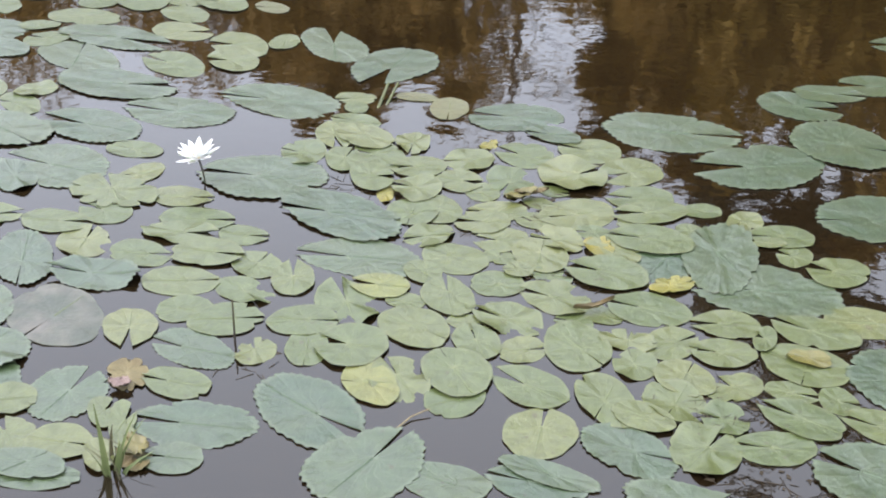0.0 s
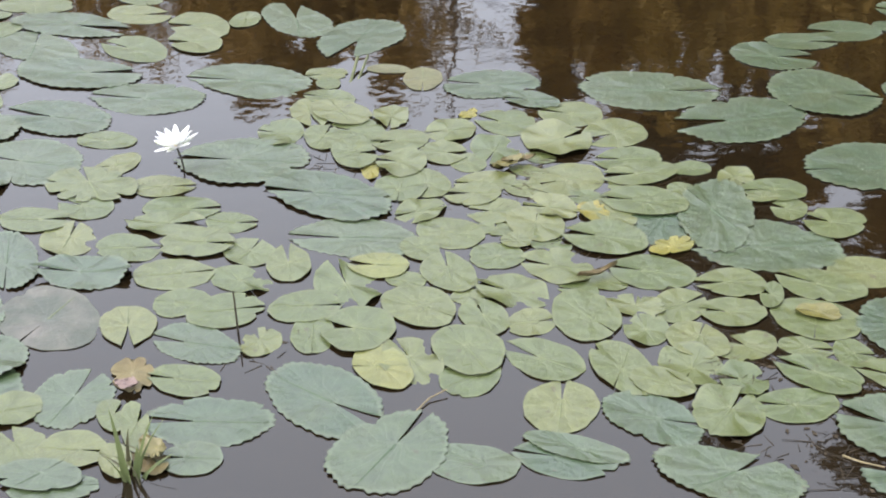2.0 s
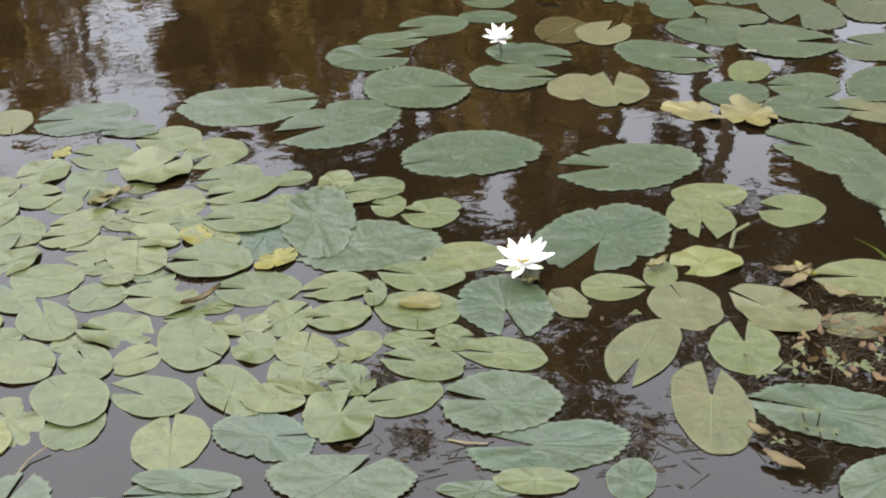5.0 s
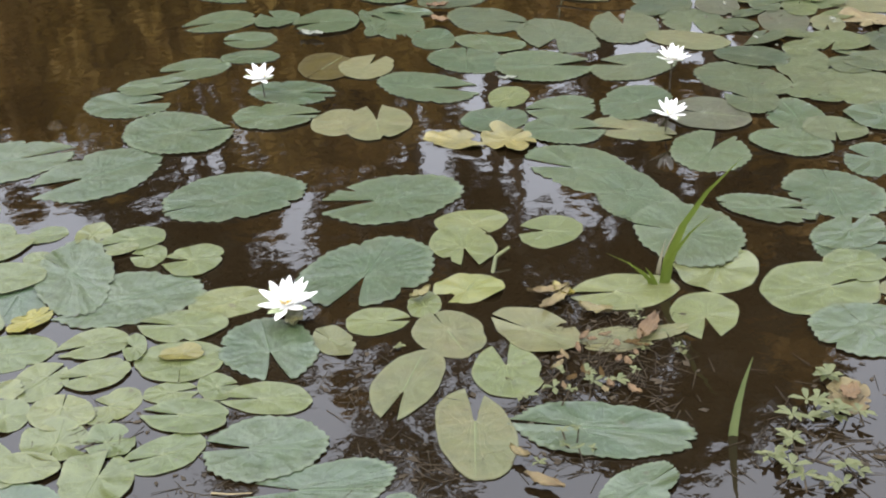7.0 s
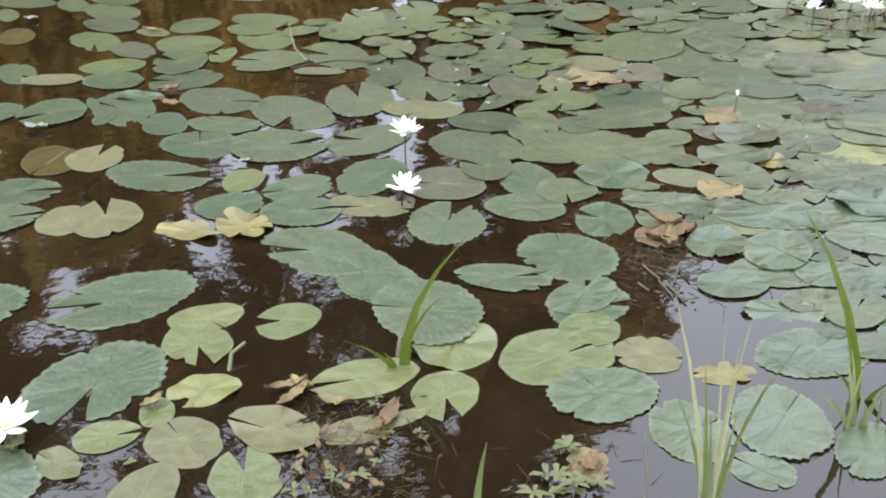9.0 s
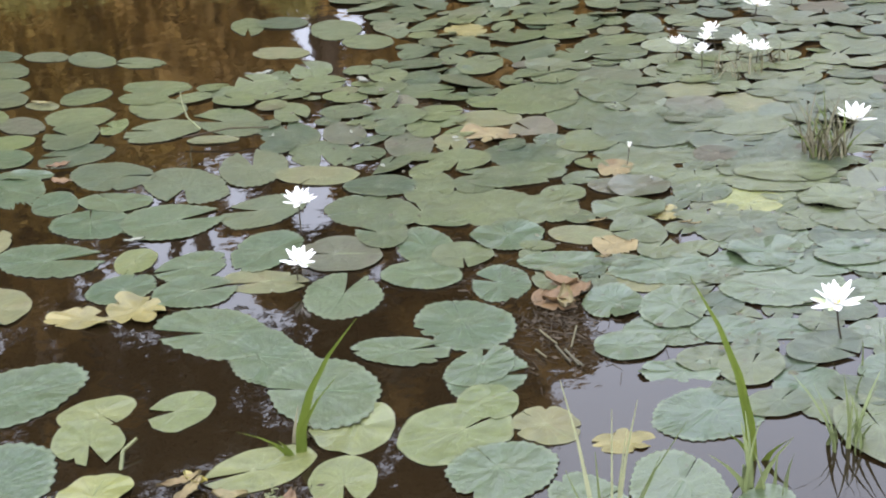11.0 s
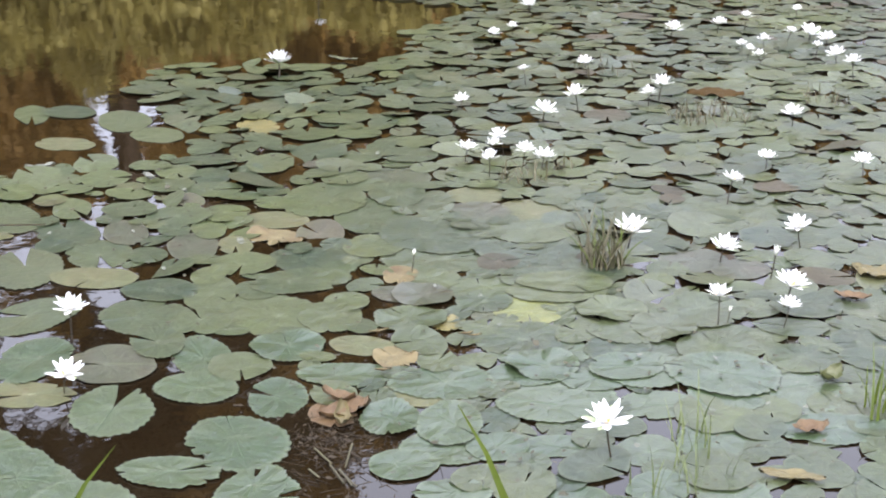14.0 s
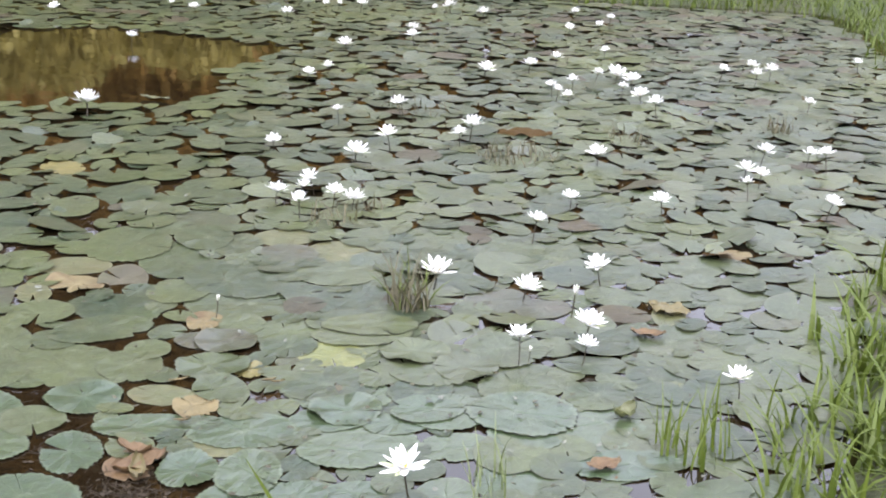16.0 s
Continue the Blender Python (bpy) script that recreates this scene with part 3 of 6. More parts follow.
lily_pad(-0.667, 2.387, 0.074, 0.045, 108, None, WITHERED, tears=((100, 0.12, 0.6), (60, 0.10, 0.3), (-10, 0.15, 0.4), (-60, 0.12, 0.45), (190, 0.12, 0.3)))
lily_pad(-0.714, 2.597, 0.089, 0.064, 118, -81, PALE)
lily_pad(-0.859, 2.148, 0.070, 0.055, 124, 121, PALE)
lily_pad(-0.747, 2.127, 0.074, 0.059, 164, -11, PALE)
lily_pad(-0.479, 2.198, 0.125, 0.089, 174, 173, BROAD)
lily_pad(-0.503, 2.077, 0.062, 0.054, 162, 173, BROAD)
lily_pad(-0.795, 2.048, 0.091, 0.048, 170, None, BROAD)
lily_pad(-0.583, 2.090, 0.063, 0.038, 107, None, WITHERED)
lily_pad(-0.253, 2.260, 0.163, 0.096, 124, -41, BROAD)
lily_pad(-0.285, 2.516, 0.086, 0.051, 97, None, PALE)
lily_pad(-0.182, 2.522, 0.099, 0.083, 81, 165, PALE)
lily_pad(-0.129, 2.367, 0.096, 0.059, 116, None, LIME)
lily_pad(-0.065, 2.386, 0.093, 0.071, 105, 114, PALE)
lily_pad(0.060, 2.412, 0.108, 0.076, 105, None, PALE)
lily_pad(0.055, 2.306, 0.073, 0.062, -127, 28, PALE)
lily_pad(0.224, 2.362, 0.096, 0.071, 125, 142, PALE)
lily_pad(0.234, 2.184, 0.094, 0.077, 64, 79, PALE)
lily_pad(-0.119, 2.065, 0.138, 0.109, -135, 57, BROAD)
lily_pad(0.040, 2.016, 0.094, 0.061, 165, None, BROAD)
lily_pad(0.226, 2.016, 0.098, 0.065, 168, 163, BROAD)
lily_pad(0.411, 2.130, 0.111, 0.074, 134, -19, BROAD)
lily_pad(0.565, 2.131, 0.091, 0.075, 88, 52, PALE)
lily_pad(0.712, 2.146, 0.090, 0.059, -173, 170, PALE)
lily_pad(0.533, 2.307, 0.088, 0.067, 113, None, PALE)
lily_pad(0.463, 2.459, 0.063, 0.053, 78, None, PALE)
lily_pad(0.566, 2.406, 0.080, 0.063, 123, None, PALE)
lily_pad(0.383, 2.315, 0.110, 0.062, 102, None, PALE)
lily_pad(0.455, 2.247, 0.073, 0.050, 139, None, PALE)
lily_pad(0.472, 1.986, 0.065, 0.043, -176, None, BROAD)
lily_pad(1.270, 3.244, 0.205, 0.164, 161, None, BROAD)
lily_pad(1.847, 4.589, 0.111, 0.097, 118, 151, BROAD)
lily_pad(1.771, 4.393, 0.109, 0.080, 143, None, BROAD)
lily_pad(1.751, 3.947, 0.152, 0.113, 125, -38, BROAD)
lily_pad(1.606, 3.764, 0.143, 0.114, 143, -28, BROAD)
lily_pad(1.961, 4.127, 0.158, 0.102, 69, None, SUNK)
lily_pad(2.077, 4.029, 0.130, 0.101, 68, 40, OLIVE)
lily_pad(2.153, 3.721, 0.192, 0.127, 110, -43, BROAD, 0.24)
lily_pad(1.765, 3.595, 0.116, 0.091, 70, None, OLIVE)
lily_pad(1.864, 3.515, 0.154, 0.108, 65, 67, OLIVE)
lily_pad(2.410, 3.885, 0.157, 0.127, 98, None, BROAD)
lily_pad(2.333, 3.472, 0.108, 0.067, 49, None, PALE)
lily_pad(2.587, 3.666, 0.182, 0.151, 111, -28, BROAD)
lily_pad(2.857, 3.476, 0.170, 0.127, -169, 129, BROAD)
lily_pad(2.189, 3.320, 0.113, 0.104, 37, None, BROAD)
lily_pad(2.423, 3.281, 0.118, 0.106, -176, 153, BROAD)
lily_pad(2.317, 3.121, 0.129, 0.113, 120, -27, BROAD)
lily_pad(2.648, 3.192, 0.165, 0.111, 31, None, BROAD)
lily_pad(2.498, 3.003, 0.139, 0.082, 116, 143, OLIVE, tears=((-60, 0.10, 0.35), (-20, 0.08, 0.25), (70, 0.07, 0.22), (-110, 0.07, 0.2)))
lily_pad(2.006, 3.230, 0.125, 0.060, 122, None, STRAW, tears=((60, 0.12, 0.3), (-70, 0.10, 0.25)))
lily_pad(2.135, 3.148, 0.110, 0.080, 86, None, STRAW, tears=((100, 0.10, 0.4), (20, 0.08, 0.3), (-80, 0.10, 0.35), (-130, 0.08, 0.25)))
lily_pad(2.201, 2.846, 0.199, 0.129, 91, 133, BROAD)
lily_pad(2.198, 2.556, 0.152, 0.108, 81, None, BROAD)
lily_pad(1.644, 2.971, 0.202, 0.152, -180, 162, BROAD, 0.24)
lily_pad(1.395, 2.620, 0.195, 0.155, -151, -135, BROAD, 0.24)
lily_pad(1.751, 2.718, 0.097, 0.079, 161, None, PALE)
lily_pad(1.665, 2.612, 0.111, 0.083, 77, -111, PALE, 0.24)
lily_pad(1.898, 2.553, 0.099, 0.080, 25, 143, PALE, 0.24)
lily_pad(1.562, 2.402, 0.087, 0.073, 160, None, LIME)
lily_pad(1.872, 2.181, 0.125, 0.087, 165, 155, PALE)
lily_pad(1.038, 2.666, 0.098, 0.079, 160, None, PALE)
lily_pad(1.041, 2.411, 0.136, 0.107, 84, -104, BROAD, 0.24)
lily_pad(1.179, 2.354, 0.072, 0.046, 87, None, OLIVE)
lily_pad(1.301, 2.382, 0.073, 0.066, 159, -25, PALE)
lily_pad(1.434, 2.394, 0.068, 0.040, 61, None, PALE)
lily_pad(1.419, 2.242, 0.105, 0.085, 82, None, OLIVE)
lily_pad(1.592, 2.139, 0.111, 0.083, 96, 118, OLIVE)
lily_pad(1.447, 2.033, 0.103, 0.080, 65, 67, PALE, 0.24)
lily_pad(1.244, 2.114, 0.138, 0.070, -138, -134, OLIVE, 0.24)
lily_pad(1.271, 1.873, 0.154, 0.081, -110, 60, OLIVE, 0.24)
lily_pad(0.909, 2.612, 0.102, 0.074, 158, 144, PALE)
lily_pad(0.964, 2.219, 0.097, 0.061, 140, 149, PALE)
lily_pad(0.793, 2.249, 0.095, 0.063, 137, 141, PALE)
lily_pad(0.890, 2.052, 0.125, 0.106, 172, 147, BROAD)
lily_pad(0.926, 1.876, 0.153, 0.080, 172, 150, BROAD)
lily_pad(0.518, 1.936, 0.140, 0.078, 152, 25, BROAD)
lily_pad(0.854, 1.792, 0.079, 0.041, 156, None, PALE)
lily_pad(1.021, 1.730, 0.066, 0.047, 60, None, BROAD)
lily_pad(0.244, 2.045, 0.109, 0.036, 154, None, BROAD)
lily_pad(0.748, 1.810, 0.079, 0.028, 156, None, BROAD)
lily_pad(1.440, 1.552, 0.105, 0.057, -161, None, BROAD)
lily_pad(1.495, 1.745, 0.182, 0.094, 135, 139, BROAD)
lily_pad(1.958, 1.997, 0.100, 0.080, 42, -121, PALE, 0.24)
lily_pad(1.721, 2.016, 0.083, 0.055, 155, None, OLIVE)
lily_pad(1.823, 1.983, 0.068, 0.028, 167, None, OLIVE)
lily_pad(2.208, 2.602, 0.171, 0.092, 66, 114, BROAD)
lily_pad(2.184, 2.338, 0.189, 0.139, 68, None, BROAD)
lily_pad(2.118, 2.147, 0.114, 0.102, 31, None, PALE)
lily_pad(2.503, 2.066, 0.127, 0.092, -168, -36, BROAD)
lily_pad(2.581, 2.733, 0.156, 0.115, 63, 33, BROAD)
lily_pad(2.771, 2.969, 0.151, 0.124, 88, 128, DUSKY)
lily_pad(3.075, 3.175, 0.169, 0.138, 95, None, BROAD)
lily_pad(2.715, 4.266, 0.197, 0.131, 89, -54, BROAD)
lily_pad(2.833, 3.930, 0.227, 0.131, 82, -133, BROAD, 0.24)
lily_pad(3.092, 3.860, 0.194, 0.134, 58, 60, BROAD, 0.24)
lily_pad(3.354, 3.777, 0.161, 0.122, 60, -122, BROAD, 0.24)
lily_pad(3.434, 4.085, 0.192, 0.112, 75, 59, BROAD)
lily_pad(3.388, 4.415, 0.222, 0.123, 77, 114, BROAD)
lily_pad(3.143, 4.564, 0.165, 0.140, 159, 125, BROAD)
lily_pad(3.563, 3.878, 0.145, 0.090, 59, None, DUSKY)
lily_pad(3.318, 4.876, 0.188, 0.116, 75, None, BROAD)
lily_pad(3.037, 5.063, 0.166, 0.139, 94, None, BROAD)
lily_pad(3.222, 5.331, 0.137, 0.113, 41, None, BROAD)
lily_pad(2.875, 4.852, 0.202, 0.113, 53, 104, BROAD)
lily_pad(2.759, 4.602, 0.150, 0.135, -173, 136, BROAD)
lily_pad(2.642, 5.013, 0.139, 0.110, 147, None, PALE)
lily_pad(2.543, 4.818, 0.139, 0.110, 102, None, BROAD)
lily_pad(2.405, 4.454, 0.218, 0.118, 76, 105, BROAD)
lily_pad(2.431, 4.173, 0.127, 0.086, 66, None, BROAD)
lily_pad(2.577, 3.998, 0.150, 0.087, 114, None, BROAD)
lily_pad(2.816, 5.168, 0.151, 0.087, 82, None, DUSKY)
lily_pad(2.768, 5.453, 0.182, 0.101, 82, -116, BROAD)
lily_pad(2.952, 5.650, 0.180, 0.106, 94, None, BROAD)
lily_pad(3.074, 5.893, 0.199, 0.115, 89, None, BROAD)
lily_pad(3.004, 6.182, 0.155, 0.076, 78, None, BROAD)
lily_pad(3.216, 6.142, 0.192, 0.111, 91, None, BROAD)
lily_pad(3.324, 6.484, 0.192, 0.102, 104, None, BROAD)
lily_pad(3.484, 6.189, 0.147, 0.086, 96, None, BROAD)
lily_pad(3.593, 5.913, 0.206, 0.095, 84, None, BROAD)
lily_pad(3.701, 5.623, 0.150, 0.088, 104, 123, BROAD)
lily_pad(3.027, 5.379, 0.096, 0.055, 104, None, OLIVE)
lily_pad(3.502, 5.161, 0.184, 0.106, 109, None, BROAD)
lily_pad(3.355, 5.052, 0.136, 0.082, 106, None, BROAD)
lily_pad(3.253, 3.314, 0.138, 0.101, 112, None, BROAD)
lily_pad(3.346, 3.161, 0.153, 0.093, 39, None, BROAD)
lily_pad(3.620, 3.555, 0.161, 0.098, 54, None, DUSKY)
lily_pad(3.786, 3.649, 0.112, 0.070, 53, None, BROAD)
lily_pad(2.961, 2.976, 0.124, 0.082, 56, 102, BROAD)
lily_pad(2.981, 2.797, 0.155, 0.090, 62, None, BROAD)
lily_pad(2.823, 2.646, 0.124, 0.102, 111, None, BROAD)
lily_pad(2.670, 2.317, 0.163, 0.133, 70, None, BROAD)
lily_pad(2.454, 2.339, 0.136, 0.078, 122, -35, BROAD, tears=((-75, 0.10, 0.22), (-100, 0.08, 0.16)))
lily_pad(3.340, 2.852, 0.220, 0.159, 87, None, BROAD)
lily_pad(3.192, 2.639, 0.122, 0.112, 85, None, BROAD)
lily_pad(3.155, 2.361, 0.144, 0.080, 127, None, BROAD)
lily_pad(2.927, 2.417, 0.124, 0.087, 47, 102, BROAD)
lily_pad(2.528, 2.115, 0.112, 0.083, -173, 35, BROAD, tears=((-30, 0.12, 0.2),))
lily_pad(2.257, 1.940, 0.146, 0.129, -178, -8, PALE)
lily_pad(2.413, 1.977, 0.085, 0.076, 57, None, PALE)
lily_pad(2.214, 1.745, 0.132, 0.113, 154, None, BROAD)
lily_pad(2.422, 1.795, 0.093, 0.076, 80, None, OLIVE, tears=((150, 0.08, 0.25), (-60, 0.07, 0.2)))
lily_pad(2.240, 1.514, 0.126, 0.085, 60, None, BROAD)
lily_pad(2.234, 1.320, 0.076, 0.058, 92, 95, BROAD, tears=((20, 0.08, 0.25), (-110, 0.07, 0.2)))
lily_pad(2.450, 1.215, 0.105, 0.068, 25, None, BROAD)
lily_pad(2.819, 1.704, 0.102, 0.066, 129, None, BROAD)
lily_pad(2.404, 1.402, 0.143, 0.108, 51, None, BROAD)
lily_pad(-1.962, 5.318, 0.190, 0.108, 136, None, PALE)
lily_pad(-1.817, 5.504, 0.131, 0.095, 125, None, PALE)
lily_pad(-1.830, 4.948, 0.173, 0.126, 131, None, BROAD)
lily_pad(-1.731, 4.713, 0.152, 0.099, 142, None, BROAD)
lily_pad(-1.604, 4.252, 0.114, 0.058, 114, None, PALE)
lily_pad(-1.438, 3.859, 0.197, 0.132, 145, None, BROAD)
lily_pad(-1.453, 3.594, 0.086, 0.045, 176, None, PALE)
lily_pad(-1.356, 3.282, 0.077, 0.049, 170, None, PALE)
lily_pad(-1.255, 3.202, 0.092, 0.062, 168, 3, PALE)
lily_pad(-1.332, 3.096, 0.105, 0.062, 173, 3, PALE)
lily_pad(-1.488, 3.256, 0.125, 0.061, 117, None, BROAD)
lily_pad(-1.344, 2.892, 0.183, 0.063, 113, None, BROAD)
lily_pad(-1.181, 2.791, 0.081, 0.042, 177, None, PALE)
lily_pad(-1.091, 2.693, 0.117, 0.070, 117, -72, BROAD)
lily_pad(-1.010, 2.361, 0.121, 0.108, 128, None, BROAD)
lily_pad(-1.036, 2.481, 0.123, 0.102, 174, None, BROAD)
lily_pad(-0.900, 2.277, 0.065, 0.059, -176, None, PALE)
lily_pad(-1.021, 2.144, 0.099, 0.069, 130, -38, PALE)
lily_pad(-0.953, 2.050, 0.087, 0.046, 176, None, BROAD)
lily_pad(-0.758, 2.013, 0.090, 0.045, 179, None, BROAD)
lily_pad(-1.855, 4.229, 0.163, 0.094, 121, None, BROAD)
lily_pad(-1.908, 4.546, 0.188, 0.127, 129, None, BROAD)
lily_pad(-2.154, 5.056, 0.218, 0.100, 116, None, BROAD)
lily_pad(4.018, 3.538, 0.163, 0.099, 122, None, OLIVE)
lily_pad(3.883, 3.375, 0.130, 0.087, 105, None, WITHERED)
lily_pad(3.721, 3.430, 0.104, 0.065, 52, -134, OLIVE)
lily_pad(3.338, 2.459, 0.105, 0.072, 113, None, OLIVE)
lily_pad(3.331, 2.316, 0.083, 0.070, 42, None, WITHERED)
lily_pad(3.633, 2.335, 0.061, 0.059, 21, None, STRAW)
lily_pad(3.201, 2.083, 0.148, 0.077, 120, None, OLIVE)
lily_pad(3.884, 2.206, 0.129, 0.105, 100, None, LIME)
lily_pad(3.186, 3.590, 0.161, 0.100, 118, None, OLIVE)
lily_pad(4.873, 1.392, 0.125, 0.061, 15, None, OLIVE)
lily_pad(3.737, 2.596, 0.108, 0.062, 112, None, DUSKY)
lily_pad(5.668, 1.402, 0.078, 0.066, -11, None, WITHERED)
lily_pad(5.012, 4.627, 0.152, 0.106, 56, None, STRAW)
lily_pad(2.951, 2.224, 0.089, 0.071, 56, None, RUST)
lily_pad(3.670, 1.112, 0.065, 0.040, -136, None, RUST)
lily_pad(2.697, 1.534, 0.134, 0.116, 140, None, BROAD)
lily_pad(2.964, 1.427, 0.094, 0.089, 27, None, BROAD)
lily_pad(3.181, 1.118, 0.163, 0.097, 17, None, BROAD)
lily_pad(3.001, 1.842, 0.144, 0.094, 130, None, BROAD)
lily_pad(2.848, 1.885, 0.096, 0.078, 129, None, BROAD)
lily_pad(3.170, 1.631, 0.090, 0.062, 134, None, BROAD)
lily_pad(3.150, 1.304, 0.091, 0.076, 169, None, BROAD)
lily_pad(3.300, 1.418, 0.088, 0.086, -9, None, BROAD)
lily_pad(3.024, 2.077, 0.103, 0.087, 41, None, BROAD)
lily_pad(3.446, 1.788, 0.169, 0.153, 86, None, BROAD)
lily_pad(3.837, 1.711, 0.133, 0.122, 107, 105, BROAD)
lily_pad(4.079, 1.577, 0.132, 0.114, 147, None, BROAD)
lily_pad(3.905, 1.260, 0.175, 0.147, 43, None, BROAD)
lily_pad(4.316, 1.223, 0.112, 0.099, 11, None, BROAD)
lily_pad(3.689, 2.080, 0.169, 0.134, 121, None, BROAD)
lily_pad(4.458, 5.750, 0.196, 0.091, 60, -126, BROAD)
lily_pad(4.603, 5.627, 0.162, 0.118, 89, None, BROAD)
lily_pad(4.209, 5.134, 0.160, 0.108, 108, None, OLIVE)
lily_pad(4.664, 5.249, 0.233, 0.130, 58, None, BROAD)
lily_pad(4.592, 4.905, 0.158, 0.123, 83, None, BROAD)
lily_pad(3.791, 3.081, 0.189, 0.133, 92, None, BROAD)
lily_pad(4.306, 3.270, 0.218, 0.150, 44, None, BROAD)
lily_pad(4.036, 3.012, 0.127, 0.117, 60, None, BROAD)
lily_pad(3.612, 2.986, 0.174, 0.120, 147, None, BROAD)
lily_pad(4.335, 3.546, 0.237, 0.177, 32, None, BROAD)
lily_pad(3.449, 2.690, 0.136, 0.104, 47, None, BROAD)
lily_pad(4.580, 3.345, 0.174, 0.120, 42, None, BROAD)
lily_pad(4.574, 3.157, 0.152, 0.106, 39, None, BROAD)
lily_pad(4.771, 3.501, 0.157, 0.148, 71, None, BROAD)
lily_pad(4.779, 3.074, 0.131, 0.118, 128, None, OLIVE)
lily_pad(4.267, 2.919, 0.235, 0.183, 68, None, BROAD)
lily_pad(4.073, 2.729, 0.208, 0.137, 127, None, BROAD)
lily_pad(4.609, 2.923, 0.134, 0.112, 55, None, DUSKY)
lily_pad(4.731, 2.758, 0.173, 0.164, 158, None, OLIVE)
lily_pad(4.538, 2.634, 0.180, 0.139, 132, None, BROAD)
lily_pad(4.356, 2.434, 0.159, 0.127, 6, 116, BROAD)
lily_pad(4.169, 2.301, 0.178, 0.104, 130, None, BROAD)
lily_pad(3.952, 2.451, 0.128, 0.117, 136, None, BROAD)
lily_pad(4.078, 2.209, 0.174, 0.104, 130, None, BROAD)
lily_pad(3.906, 2.627, 0.110, 0.100, 39, None, BROAD)
lily_pad(3.770, 2.559, 0.107, 0.103, 120, None, DUSKY)
lily_pad(3.591, 2.467, 0.121, 0.105, 126, None, BROAD)
lily_pad(3.859, 2.361, 0.101, 0.095, 20, None, BROAD)
lily_pad(4.078, 2.075, 0.137, 0.121, 158, None, BROAD)
lily_pad(5.088, 2.523, 0.230, 0.159, 24, None, BROAD)
lily_pad(4.063, 1.896, 0.128, 0.110, 170, None, BROAD)
lily_pad(3.870, 2.740, 0.090, 0.067, 41, None, WITHERED)
lily_pad(3.729, 2.639, 0.088, 0.073, 124, None, DUSKY)
lily_pad(3.286, 2.096, 0.159, 0.115, 129, None, BROAD)
lily_pad(3.100, 1.926, 0.135, 0.090, 35, None, BROAD)
lily_pad(3.653, 2.020, 0.176, 0.135, 107, None, BROAD)
lily_pad(3.806, 1.810, 0.113, 0.097, 159, None, BROAD)
lily_pad(4.004, 1.570, 0.135, 0.109, 163, None, BROAD)
lily_pad(3.485, 1.930, 0.130, 0.082, 131, None, BROAD)
lily_pad(3.720, 1.656, 0.138, 0.113, 152, None, BROAD)
lily_pad(3.581, 1.752, 0.108, 0.079, 137, None, BROAD)
lily_pad(3.357, 1.769, 0.152, 0.105, 134, None, BROAD)
lily_pad(3.549, 1.527, 0.127, 0.083, 136, None, BROAD)
lily_pad(3.076, 1.748, 0.087, 0.078, 144, None, BROAD)
lily_pad(3.741, 1.399, 0.139, 0.109, -2, None, BROAD)
lily_pad(3.467, 1.309, 0.121, 0.095, -2, None, BROAD)
lily_pad(4.640, 1.980, 0.137, 0.119, 6, None, DUSKY)
lily_pad(4.231, 1.740, 0.158, 0.139, 0, None, BROAD)
lily_pad(4.029, 1.769, 0.109, 0.100, 153, None, BROAD)
lily_pad(3.837, 1.463, 0.172, 0.146, 106, None, BROAD)
lily_pad(4.088, 1.322, 0.121, 0.098, 147, None, BROAD)
lily_pad(4.113, 1.070, 0.129, 0.102, -13, None, BROAD)
lily_pad(3.712, 1.079, 0.162, 0.090, 128, None, BROAD)
lily_pad(3.561, 1.927, 0.111, 0.107, 111, None, BROAD)
lily_pad(3.699, 1.720, 0.112, 0.096, 131, None, BROAD)
lily_pad(3.946, 1.837, 0.138, 0.109, 129, None, BROAD)
lily_pad(4.041, 1.971, 0.123, 0.093, 127, None, BROAD)
lily_pad(4.161, 2.232, 0.169, 0.099, 125, None, BROAD)
lily_pad(4.653, 1.293, 0.165, 0.128, -7, None, BROAD)
lily_pad(4.563, 1.098, 0.115, 0.086, 151, None, BROAD)
lily_pad(4.306, 1.047, 0.124, 0.085, 5, None, BROAD)
lily_pad(5.565, 1.740, 0.144, 0.108, 1, None, BROAD)
lily_pad(5.436, 1.492, 0.158, 0.121, 162, None, BROAD)
lily_pad(5.199, 1.715, 0.156, 0.120, 146, None, BROAD)
lily_pad(5.322, 2.022, 0.154, 0.129, 160, None, BROAD)
lily_pad(5.166, 1.237, 0.148, 0.111, 160, None, BROAD)
lily_pad(5.111, 1.443, 0.131, 0.101, 154, None, BROAD)
lily_pad(5.197, 2.224, 0.159, 0.134, 146, None, BROAD)
lily_pad(4.654, 1.799, 0.111, 0.096, 160, None, DUSKY)
lily_pad(0.862, 2.492, 0.052, 0.036, 161, None, MUSTARD, up=0.0065, tears=((100, 0.25, 0.2), (-20, 0.2, 0.2), (220, 0.15, 0.15)))
lily_pad(2.482, 1.612, 0.073, 0.050, 145, None, STRAW)
lily_pad(2.007, 5.303, 0.199, 0.131, 92, -75, BROAD)
lily_pad(1.841, 4.890, 0.146, 0.135, -142, 178, BROAD)
lily_pad(2.034, 4.779, 0.111, 0.093, 54, 94, BROAD)
lily_pad(2.187, 4.617, 0.153, 0.134, 72, 176, BROAD)
lily_pad(2.302, 5.232, 0.172, 0.080, 75, -83, BROAD)
lily_pad(2.368, 5.028, 0.134, 0.079, 133, None, OLIVE)
lily_pad(2.685, 6.246, 0.136, 0.053, 73, None, BROAD)
lily_pad(2.853, 6.425, 0.184, 0.097, 117, None, BROAD)
